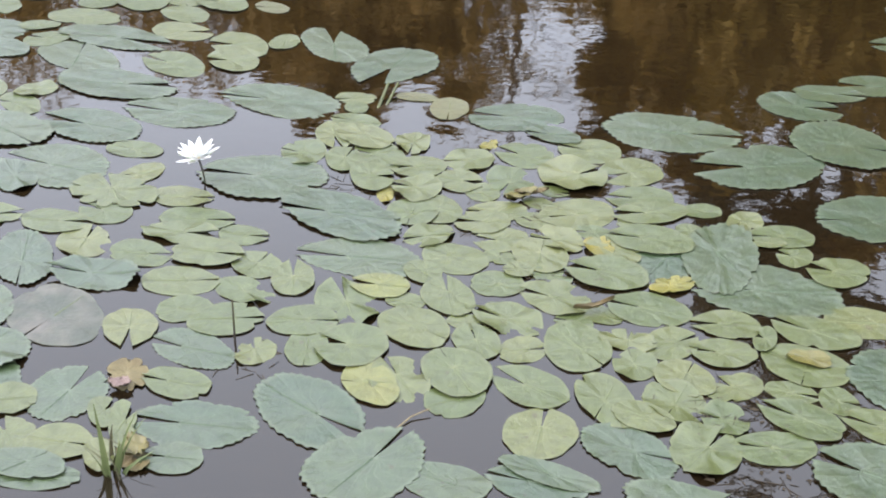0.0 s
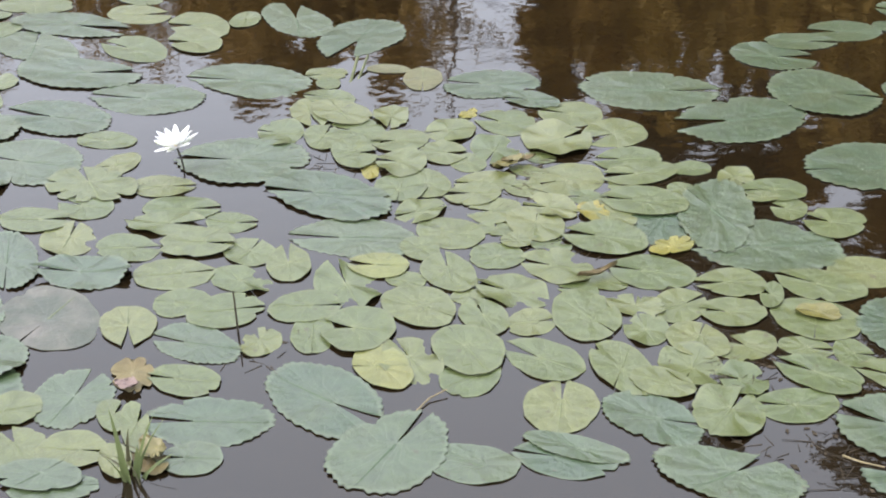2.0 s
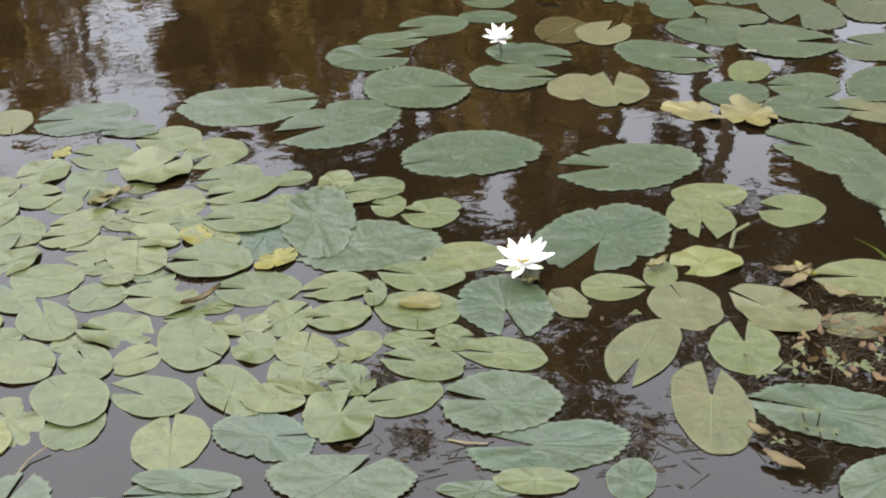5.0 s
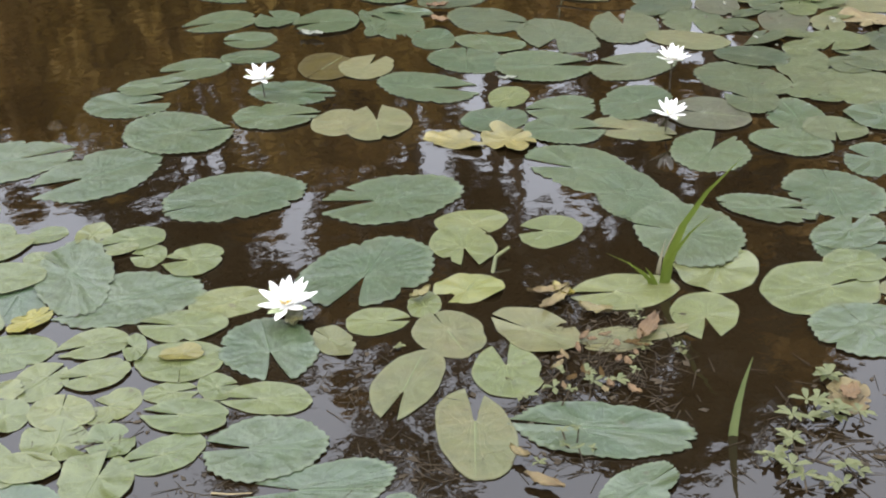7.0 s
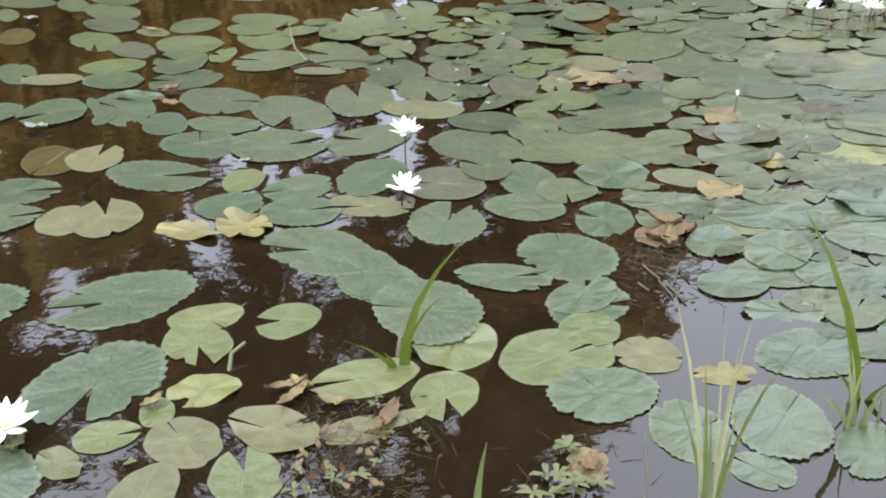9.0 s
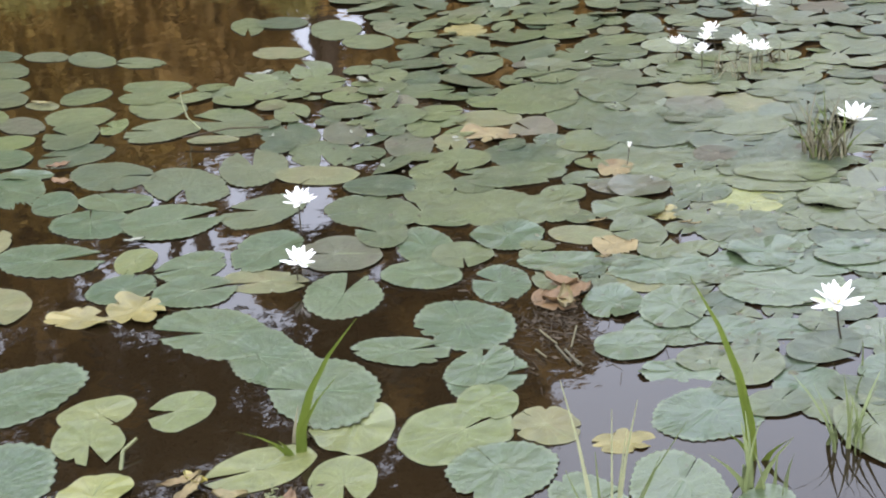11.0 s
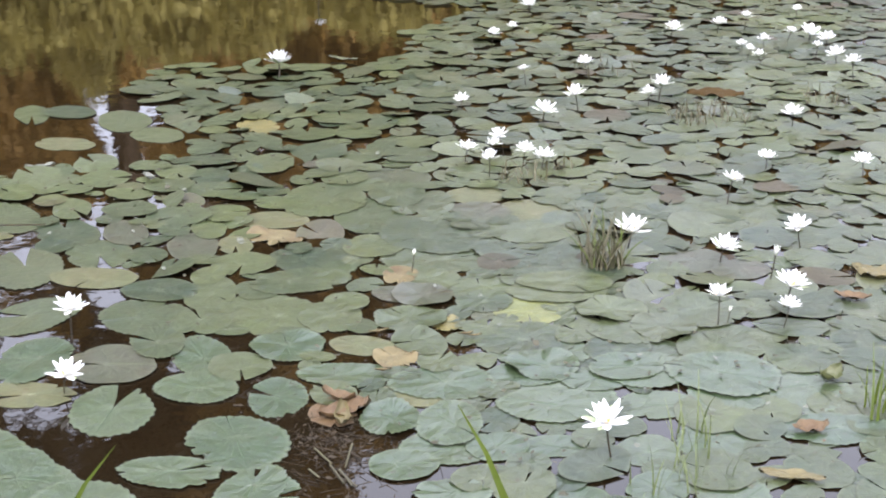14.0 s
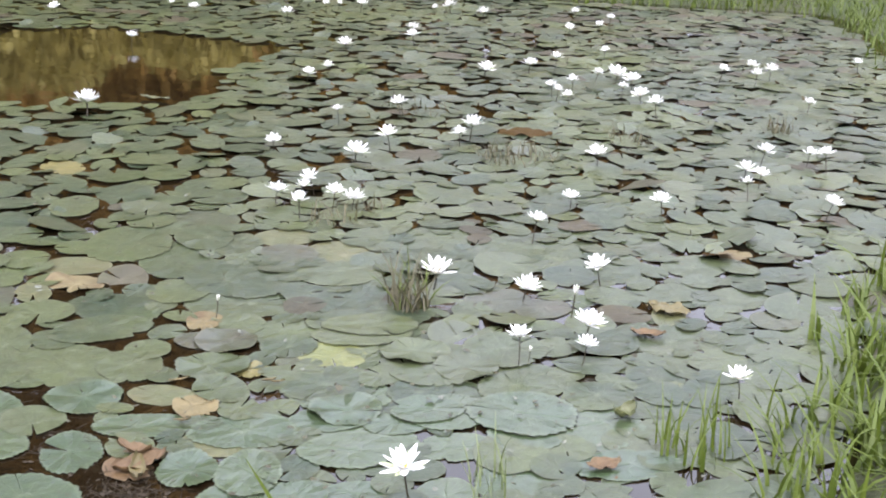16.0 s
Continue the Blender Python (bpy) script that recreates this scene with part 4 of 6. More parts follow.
lily_pad(2.344, 4.595, 0.083, 0.025, 71, None, BROAD)
lily_pad(2.508, 4.559, 0.124, 0.055, 127, None, BROAD)
lily_pad(2.304, 4.415, 0.092, 0.041, 49, None, BROAD)
lily_pad(3.052, 4.795, 0.113, 0.052, -135, 107, PALE)
lily_pad(3.198, 4.279, 0.108, 0.053, 127, None, OLIVE)
lily_pad(-0.686, 2.236, 0.060, 0.031, 113, 60, PALE)
lily_pad(-0.631, 2.188, 0.093, 0.029, 105, 81, PALE, tears=((-22, 0.2, 0.3),))
lily_pad(-0.653, 2.081, 0.057, 0.032, 108, None, PALE, tears=((145, 0.2, 0.25),))
lily_pad(0.779, 2.575, 0.063, 0.026, 70, 131, PALE)
lily_pad(0.671, 2.371, 0.074, 0.050, -145, 138, PALE)
lily_pad(-0.401, 2.491, 0.059, 0.047, 86, 107, PALE, tears=((76, 0.12, 0.3),))
lily_pad(1.984, 1.572, 0.064, 0.047, -135, None, WITHERED)
lily_pad(2.551, 5.819, 0.150, 0.086, 70, None, SUNK)


# small pads half hidden under the others of the near cluster
CLUSTER = [(-0.12, 3.67), (0.63, 3.6), (0.73, 3.15), (0.77, 2.57), (0.99, 2.35), (0.83, 2.15), (0.56, 2.14), (0.3, 2.29), (0.16, 2.44), (0.02, 2.56), (-0.04, 2.95)]


def inside(x, y, edge):
    hit = False
    for k in range(len(edge)):
        (ax, ay), (bx, by) = edge[k - 1], edge[k]
        if (ay > y) != (by > y) and x < (bx - ax) * (y - ay) / (by - ay) + ax:
            hit = not hit
    return hit


def fill_cluster():
    r0, made = random.Random(31), 0
    for _ in range(6000):
        x, y, r = r0.uniform(-0.15, 1.0), r0.uniform(2.1, 3.7), r0.uniform(0.042, 0.072)
        if made < 16 and inside(x, y, CLUSTER) and all(math.hypot(x - u, y - v) > 0.78 * (r + w) for u, v, w, _ in PLACED):
            lily_pad(x, y, r * 1.15, r * 0.85, r0.uniform(80, 165), r0.choice((None, 150, 165, -20, 80)), PALE, up=0.0012)
            made += 1


fill_cluster()


# ---- the dense mat of pads towards the far bank ----
MAT_EDGE = [(2.97, 2.14), (2.92, 1.76), (2.76, 1.45), (2.86, 1.10), (3.15, 0.85), (3.69, 0.62), (4.68, 0.6), (5.57, 0.6), (7.5, 0.9), (9.0, 1.12), (10.3, 1.62), (11.3, 2.12), (12.4, 2.68), (12.8, 3.1), (12.4, 4.2), (12.0, 5.3), (12.0, 7.6), (9.9, 11.0),
            (7.61, 8.02), (8.25, 7.43), (8.5, 5.75), (7.4, 5.55), (6.85, 5.1), (6.37, 5.15), (5.72, 6.05), (5.22, 5.95),
            (5.01, 5.43), (4.52, 4.48), (3.91, 4.83), (3.4, 5.16), (3.46, 4.6), (3.08, 3.19), (2.93, 2.35)]


def scatter_mat():
    cells, made = {}, []

    def near(x, y):
        for i in range(int(x // 0.4) - 1, int(x // 0.4) + 2):
            for j in range(int(y // 0.4) - 1, int(y // 0.4) + 2):
                yield from cells.get((i, j), ())

    def keep(x, y, r):
        cells.setdefault((int(x // 0.4), int(y // 0.4)), []).append((x, y, r))

    for q in PLACED:
        keep(*q[:3])
    r0 = random.Random(21)
    for level, (big, tight, tries) in enumerate(((0.13, 0.80, 7000), (0.105, 0.72, 20000), (0.085, 0.64, 26000), (0.10, 0.56, 14000), (0.06, 0.58, 24000))):
        for _ in range(tries):
            x, y = r0.uniform(2.3, 13.4), r0.uniform(0.6, 10.6)
            r = big * r0.uniform(0.7, 1.2)
            if level > 1 and y > 2.3 + 0.25 * (x - 3) and r0.random() < (0.35 if level == 2 else 0.85):
                continue  # more broken cover towards the open water
            if inside(x, y, MAT_EDGE) and all((x - u) ** 2 + (y - v) ** 2 > (tight * (r + w)) ** 2 for u, v, w in near(x, y)):
                keep(x, y, r)
                made.append((x, y, r, level))
    return made


def build_mat():
    verts, faces, uvs, index = [], [], [], []
    r0 = random.Random(5)
    for k, (x, y, r, level) in enumerate(scatter_mat()):
        far = math.hypot(x, y) > 8
        v, f, w = pad_shape(r, r * r0.uniform(0.6, 1.0), r0.uniform(0, 180), r0.uniform(0, 360), False, 3, 20 if far else 26, 0.014 if far else 0.006, 1000 + k, False, r0.triangular(0.015, 0.22, 0.04), True)
        o, z = len(verts), (0.009 if math.hypot(x, y) > 5.2 else 0.0062) - 0.0012 * level + 0.003 * r0.random()
        near = math.hypot(x, y) < 4.6
        lean = (0.07 if r0.random() < 0.08 else 0.008) if near else 0.15 if r0.random() < 0.09 else 0.035
        tx, ty = r0.gauss(0, lean), r0.gauss(0, lean)
        verts += [(p[0] + x, p[1] + y, p[2] + z + tx * p[0] + ty * p[1]) for p in v]
        uvs += w
        faces += [tuple(o + q for q in g) for g in f]
        brown = 0.0 if math.hypot(x, y) < 4.6 else 0.35 if 9.3 < x < 12.8 and 2.4 < y < 4.8 else 0.035
        index += [1 if r0.random() < brown else 0] * len(f)
    slots = [MAT_SKIN, WILTED]
    for (v, f, w), x, y, z, skin in FAR_PADS:
        o = len(verts)
        verts += [(p[0] + x, p[1] + y, p[2] + z) for p in v]
        uvs += w
        faces += [tuple(o + q for q in g) for g in f]
        if skin not in slots:
            slots.append(skin)
        index += [slots.index(skin)] * len(f)
    ob = mesh_object("lily_pad_mat", verts, faces, MAT_SKIN, uvs)
    for skin in slots[1:]:
        ob.data.materials.append(skin)
    ob.data.polygons.foreach_set("material_index", index)
    return ob


def build_litter(name, count, mat, seed):
    """Small scraps of dead leaf and petal lying on the mat."""
    verts, faces, r0 = [], [], random.Random(seed)
    while len(faces) < count:
        x, y = r0.uniform(2.6, 12), r0.uniform(0.6, 9)
        if not inside(x, y, MAT_EDGE) or math.sin(1.9 * x + 0.6) + math.sin(2.3 * y + 1.1 * x) + r0.gauss(0, 0.7) < 0.2:
            continue
        th, size = r0.uniform(0, 6.283), r0.uniform(0.004, 0.013) * (1.6 if r0.random() < 0.08 else 1.0)
        slim, o = r0.uniform(0.2, 0.8), len(verts)
        z = 0.012 + 0.008 * r0.random()
        for k in range(5):
            a, d = k * 1.2566, size * r0.uniform(0.6, 1.2)
            u, v = d * math.cos(a), d * slim * math.sin(a)
            verts.append((x + u * math.cos(th) - v * math.sin(th), y + u * math.sin(th) + v * math.cos(th), z + r0.uniform(0, 0.6) * size))
        faces.append(tuple(range(o, o + 5)))
    return mesh_object(name, verts, faces, mat, smooth=False)


tagged(build_litter("pale_leaf_litter", 260, BLEACHED, 89), "bleached scraps of dead leaf on the pads", "leaf litter", kind="stuff")
tagged(build_litter("leaf_litter", 1700, LITTER, 88), "scraps of brown and straw-coloured leaf on the pads", "leaf litter", kind="stuff")
tagged(build_mat(), "dense mat of overlapping grey-green lily pads", "lily pads", kind="stuff")


# ---- white water lilies ----
def petal_mesh():
    verts, faces = [], []
    rows = [(0.0, 0.05, 0.0), (0.25, 0.13, 0.10), (0.5, 0.175, 0.25), (0.75, 0.13, 0.43), (0.92, 0.055, 0.56), (1.0, 0.006, 0.62)]
    for t, w, z in rows:
        for s, dip in ((-1, 0.04), (0, 0.0), (1, 0.04)):
            verts.append((t, s * w, z + dip * (w / 0.17)))
    for j in range(len(rows) - 1):
        for k in range(2):
            q = j * 3 + k
            faces.append((q, q + 1, q + 4, q + 3))
    n = len(verts)
    verts += [(x, y, z - 0.012) for x, y, z in verts]
    faces += [tuple(n + q for q in reversed(f)) for f in faces]
    me = bpy.data.meshes.new("petal")
    me.from_pydata(verts, [], faces)
    me.polygons.foreach_set("use_smooth", [True] * len(me.polygons))
    return me


PETAL_MESH, SEPAL_MESH = petal_mesh(), petal_mesh()
PETAL_MESH.materials.append(PETAL)
SEPAL_MESH.materials.append(SEPAL)


def stamen_mesh():
    verts, faces = [], []
    r0 = random.Random(3)
    for k in range(36):
        th, lean = r0.uniform(0, 6.28), r0.uniform(0.02, 0.2)
        x, y, h = 0.05 * math.cos(th), 0.05 * math.sin(th), r0.uniform(0.2, 0.34)
        o = len(verts)
        for j in range(3):
            a = th + 2.1 * j
            verts.append((x + 0.018 * math.cos(a), y + 0.018 * math.sin(a), 0.0))
        for j in range(3):
            a = th + 2.1 * j
            verts.append((x + lean * math.cos(th) + 0.014 * math.cos(a), y + lean * math.sin(th) + 0.014 * math.sin(a), h))
        faces += [(o, o + 1, o + 4, o + 3), (o + 1, o + 2, o + 5, o + 4), (o + 2, o, o + 3, o + 5), (o + 3, o + 4, o + 5)]
    me = bpy.data.meshes.new("stamen_cluster")
    me.from_pydata(verts, [], faces)
    me.materials.append(STAMEN)
    return me


STAMEN_MESH = stamen_mesh()


def stem_mesh():
    verts, faces = [], []
    for j in range(5):
        z = -0.05 + 1.05 * j / 4
        for k in range(7):
            a = 6.283 * k / 7
            verts.append((0.05 * math.cos(a) + 0.06 * math.sin(j * 0.8), 0.05 * math.sin(a), z))
    for j in range(4):
        for k in range(7):
            a, b = j * 7 + k, j * 7 + (k + 1) % 7
            faces.append((a, b, b + 7, a + 7))
    me = bpy.data.meshes.new("stem")
    me.from_pydata(verts, [], faces)
    me.materials.append(STEM)
    return me


STEM_MESH = stem_mesh()


def build_flower(spread, seed):
    """An open flower of radius 1 m at the origin, to be scaled: three whorls of petals, four sepals, stamens, a stem."""
    r0 = random.Random(seed)
    root = new("water_lily")
    for k in range(4):
        s = part(new("sepal", SEPAL_MESH), root)
        s.matrix_basis = pose(0, 0, -0.06, 0, -8 + 10 * spread, 90 * k + 20 + r0.uniform(-8, 8)) @ Matrix.Diagonal((0.95, 1.0, 0.6, 1))
    for count, size, tilt in ((7, 1.0, 12), (7, 0.95, -10), (4, 0.78, -34)):
        for k in range(count):
            q = part(new("petal", PETAL_MESH), root)
            q.matrix_basis = pose(0, 0, 0, 0, tilt * spread + r0.uniform(-7, 7), 360 * k / count + tilt * 3 + r0.uniform(-9, 9)) @ Matrix.Diagonal((size * r0.uniform(0.88, 1.08), 1.05, 0.9, 1))
    part(new("stamen_cluster", STAMEN_MESH), root)
    return root


FLOWERS = []


def lily_bud(x, y, height, r):
    """A closed bud: petals and sepals drawn up steeply round the core."""
    root = new("lily_bud")
    for k in range(4):
        q = part(new("sepal", SEPAL_MESH), root)
        q.matrix_basis = pose(0, 0, 0, 0, -48, 90 * k) @ Matrix.Diagonal((0.9, 1.3, 0.8, 1))
    for k in range(6):
        q = part(new("petal", PETAL_MESH), root)
        q.matrix_basis = pose(0, 0, 0, 0, -46, 60 * k + 20) @ Matrix.Diagonal((1.0, 1.2, 0.8, 1))
    stem = part(new("stem", STEM_MESH), root)
    root.matrix_basis = pose(x, y, height, 5, 4, 0) @ Matrix.Diagonal((r, r, r, 1))
    stem.matrix_basis = pose(0, 0, -height / r) @ Matrix.Diagonal((1.6, 1.6, height / r, 1))
    return tagged(root, "closed white water lily bud on a dark stem", "flower bud", "water lily buds")



def water_lily(x, y, height, r):
    k = len(FLOWERS)
    root = build_flower(0.8 + 0.4 * rng.random(), k)
    stem = part(new("stem", STEM_MESH), root)
    root.matrix_basis = pose(x, y, height - 0.3 * r, rng.uniform(-12, 12), rng.uniform(-12, 12), rng.uniform(0, 360)) @ Matrix.Diagonal((r, r, r, 1))
    stem.matrix_basis = pose(0, 0, -(height - 0.3 * r) / r) @ Matrix.Diagonal((0.9, 0.9, (height - 0.3 * r) / r, 1))
    FLOWERS.append(tagged(root, "open white water lily flower on a dark stem", "flower", "white water lilies"))


water_lily(-0.706, 3.444, 0.10, 0.062)
water_lily(1.131, 2.511, 0.06, 0.067)
water_lily(1.642, 3.945, 0.09, 0.054)
water_lily(2.819, 3.219, 0.12, 0.056)
water_lily(2.569, 2.914, 0.08, 0.052)
water_lily(3.192, 1.486, 0.13, 0.063)
water_lily(4.412, 1.509, 0.11, 0.060)
water_lily(4.271, 1.454, 0.09, 0.042)
water_lily(4.155, 1.643, 0.12, 0.046)
water_lily(4.672, 1.877, 0.08, 0.055)
water_lily(4.587, 2.215, 0.10, 0.069)
water_lily(4.959, 1.720, 0.11, 0.054)
water_lily(4.306, 0.950, 0.09, 0.047)
water_lily(5.318, 2.159, 0.12, 0.050)
water_lily(5.827, 2.237, 0.08, 0.049)
water_lily(5.966, 1.853, 0.10, 0.049)
water_lily(6.356, 1.179, 0.11, 0.048)
water_lily(5.915, 3.483, 0.09, 0.070)
water_lily(6.212, 3.486, 0.12, 0.060)
water_lily(5.863, 3.973, 0.08, 0.045)
water_lily(6.969, 3.895, 0.10, 0.054)
water_lily(6.552, 4.043, 0.11, 0.039)
water_lily(6.560, 3.248, 0.09, 0.049)
water_lily(6.680, 3.231, 0.12, 0.069)
water_lily(5.138, 3.391, 0.08, 0.055)
water_lily(5.020, 3.181, 0.10, 0.053)
water_lily(5.323, 3.344, 0.11, 0.045)
water_lily(5.241, 3.317, 0.09, 0.042)
water_lily(5.165, 3.090, 0.12, 0.046)
water_lily(5.246, 3.041, 0.08, 0.056)
water_lily(6.584, 2.441, 0.10, 0.056)
water_lily(7.114, 1.722, 0.11, 0.052)
water_lily(7.276, 1.533, 0.09, 0.046)
water_lily(7.208, 1.433, 0.12, 0.052)
water_lily(6.817, 1.729, 0.08, 0.050)
water_lily(6.684, 1.610, 0.10, 0.046)
water_lily(6.456, 1.609, 0.11, 0.039)
water_lily(8.547, 1.877, 0.09, 0.048)
water_lily(9.121, 2.629, 0.12, 0.048)
water_lily(9.611, 2.581, 0.08, 0.059)
water_lily(9.444, 2.390, 0.10, 0.057)
water_lily(9.183, 2.410, 0.11, 0.044)
water_lily(8.138, 2.835, 0.09, 0.062)
water_lily(7.841, 2.619, 0.12, 0.055)
water_lily(7.847, 3.203, 0.08, 0.050)
water_lily(7.995, 3.389, 0.10, 0.040)
water_lily(7.851, 3.269, 0.11, 0.036)
water_lily(8.280, 3.370, 0.09, 0.053)
water_lily(8.458, 3.269, 0.12, 0.046)
water_lily(8.736, 3.246, 0.08, 0.079)
water_lily(8.518, 3.050, 0.10, 0.057)
water_lily(8.190, 2.977, 0.11, 0.044)
water_lily(8.624, 3.855, 0.09, 0.060)
water_lily(8.812, 3.742, 0.12, 0.053)
water_lily(8.328, 4.044, 0.08, 0.067)
water_lily(9.396, 3.628, 0.10, 0.038)
water_lily(10.132, 4.258, 0.11, 0.047)
water_lily(10.522, 4.170, 0.09, 0.053)
water_lily(10.777, 4.180, 0.12, 0.049)
water_lily(11.159, 4.681, 0.08, 0.052)
water_lily(9.376, 5.285, 0.10, 0.060)
water_lily(9.023, 5.067, 0.11, 0.062)
water_lily(8.475, 5.319, 0.09, 0.060)
water_lily(7.277, 4.779, 0.12, 0.052)
water_lily(7.716, 4.935, 0.08, 0.043)
water_lily(9.367, 6.525, 0.10, 0.068)
water_lily(9.025, 7.251, 0.11, 0.055)
water_lily(7.717, 6.727, 0.09, 0.053)
water_lily(5.856, 5.307, 0.12, 0.085)
water_lily(8.430, 8.284, 0.08, 0.051)
water_lily(9.122, 7.598, 0.10, 0.041)
water_lily(9.933, 6.531, 0.11, 0.046)
water_lily(10.157, 6.542, 0.09, 0.036)
water_lily(10.117, 6.272, 0.12, 0.056)
water_lily(10.527, 5.760, 0.08, 0.041)
water_lily(10.642, 5.682, 0.10, 0.072)
water_lily(10.424, 5.216, 0.11, 0.060)
water_lily(10.176, 1.968, 0.09, 0.044)


# ---- grass ----
def blade_shape(verts, faces, x, y, z, h, lean, th, w, face=None):
    """One arching blade with a keel, rooted at (x, y, z)."""
    o = len(verts)
    c, s = math.cos(th), math.sin(th)
    d, e = (c, s) if face is None else (math.cos(face), math.sin(face))
    for j in range(5):
        t = j / 4
        out, up = lean * t * t * h, h * (t - 0.18 * lean * t * t)
        half = w * (1 - t ** 1.6) * 0.5 + 0.0006
        for q, keel in ((-1, 0.0), (0, -0.25), (1, 0.0)):
            verts.append((x + out * c - q * half * e + keel * half * d, y + out * s + q * half * d + keel * half * e, z + up))
    for j in range(4):
        for k in range(2):
            q = o + j * 3 + k
            faces.append((q, q + 1, q + 4, q + 3))


def grass_tuft(x, y, count, height, spread, width=0.008, lean=0.35, mat=None, label="", z=-0.02):
    verts, faces = [], []
    for _ in range(count):
        r, a = spread * math.sqrt(rng.random()), rng.uniform(0, 6.283)
        blade_shape(verts, faces, r * math.cos(a), r * math.sin(a), 0, height * rng.uniform(0.5, 1.05), lean * rng.uniform(0.1, 1.6), rng.uniform(0, 6.283), width * rng.uniform(0.7, 1.2))
    ob = mesh_object("grass_tuft", verts, faces, mat or BLADE)
    ob.matrix_basis = pose(x, y, z)
    return tagged(ob, label or "tuft of thin green grass standing in the water", "grass", "grass tufts", "stuff")


def reed(x, y, blades, label, mat=None):
    """Broad upright blades; each is a height, a lean, the direction of the lean (degrees) and a width."""
    root = new("reed")
    root.matrix_basis = pose(x, y, -0.03)
    for h, lean, way, w in blades:
        v, f = [], []
        blade_shape(v, f, 0.01 * math.cos(radians(way)), 0.01 * math.sin(radians(way)), 0, h, lean, radians(way), w, radians(235))
        part(mesh_object("blade", v, f, mat or BLADE), root)
    return tagged(root, label, "reed", "reeds in the water")


reed(1.96, 2.17, ((0.395, 0.42, -38, 0.026), (0.25, 0.42, -50, 0.014), (0.13, 0.9, 143, 0.014), (0.09, 0.6, 165, 0.020), (0.10, 0.4, 190, 0.018)), "tall broad reed blade rising beside a lily pad")
reed(2.607, 1.338, ((0.500, 0.28, 122, 0.026), (0.274, 0.15, 121, 0.014), (0.109, 0.61, -59, 0.022), (0.13, 0.5, 150, 0.018)), "tall broad reed blade leaning over the water")
reed(2.012, 1.281, ((0.534, 0.12, 128, 0.012), (0.493, 0.10, -52, 0.011), (0.467, 0.01, -52, 0.006), (0.429, 0.07, -52, 0.008)), "pale clump of pointed reed leaves in the water", BLADE_PALE)
reed(2.016, 1.278, ((0.464, 0.28, -52, 0.008), (0.377, 0.03, 128, 0.011), (0.348, 0.19, 128, 0.007), (0.286, 0.10, -52, 0.012), (0.227, 0.14, 128, 0.012), (0.384, 0.22, -52, 0.008), (0.20, 0.3, 60, 0.016), (0.30, 0.05, 200, 0.012)), "greyish green reed clump standing in the water", BLADE_GREY)
reed(2.50, 1.28, ((0.16, 0.5, -30, 0.020), (0.14, 0.6, 130, 0.018), (0.18, 0.3, 60, 0.016)), "short clump of broad greyish reed leaves", BLADE_GREY)
reed(-0.876, 1.876, ((0.173, 0.27, 25, 0.022), (0.139, 0.07, -155, 0.009)), "short green reed blade at the edge of the bank")
reed(-0.610, 2.020, ((0.203, 0.04, -164, 0.026), (0.177, 0.27, 16, 0.011), (0.088, 0.85, 16, 0.013), (0.125, 0.36, -164, 0.011), (0.166, 0.39, 16, 0.007), (0.10, 0.2, 60, 0.02)), "green reed tuft among small pads near the bank", BLADE_GREY)
grass_tuft(-0.60, 2.05, 5, 0.12, 0.05, 0.008, 0.7, BLADE_DRY)
grass_tuft(2.02, 2.22, 7, 0.12, 0.04, 0.010, 0.5, BLADE_DRY)
grass_tuft(2.52, 1.26, 7, 0.20, 0.06, 0.008, 0.5, BLADE_GREY)
grass_tuft(2.782, 1.213, 16, 0.20, 0.05, 0.010, 0.5, BLADE_GREY)
grass_tuft(4.40, 2.22, 18, 0.25, 0.08, 0.010, 0.6, BLADE, "green tuft of sedge between the pads")
grass_tuft(4.39, 2.22, 50, 0.26, 0.08, 0.008, 0.6, BLADE_DRY, "brownish tuft of sedge between the pads")
grass_tuft(5.05, 3.02, 26, 0.14, 0.12, 0.008, 0.9, BLADE_DRY, "low dark clump of dead stems under white flowers")
grass_tuft(5.25, 3.0, 20, 0.12, 0.10, 0.008, 0.9, BLADE_DRY, "low dark clump of dead stems under white flowers")
grass_tuft(6.50, 2.85, 90, 0.13, 0.20, 0.008, 0.7, BLADE_DRY, "brownish tuft of sedge between the pads")
grass_tuft(3.43, 1.35, 12, 0.19, 0.06, 0.005, 0.4, BLADE_GREY)
grass_tuft(3.06, 1.27, 12, 0.18, 0.12, 0.005, 0.4, BLADE_GREY)
grass_tuft(3.28, 1.25, 14, 0.20, 0.09, 0.005, 0.4, BLADE_GREY)
grass_tuft(3.90, 0.94, 30, 0.24, 0.12, 0.009, 0.5)
reed(1.691, 1.600, ((0.221, 0.12, -42, 0.018),), "single pale green reed blade in the water", BLADE_GREY)
grass_tuft(7.24, 2.54, 30, 0.12, 0.15, 0.009, 0.5, BLADE_DRY, "brownish tuft of sedge between the pads")
grass_tuft(7.98, 1.89, 30, 0.14, 0.12, 0.009, 0.5, BLADE_DRY, "brownish tuft of sedge between the pads")
grass_tuft(7.15, 3.84, 30, 0.12, 0.25, 0.009, 0.5, BLADE_DRY, "brownish tuft of sedge between the pads")
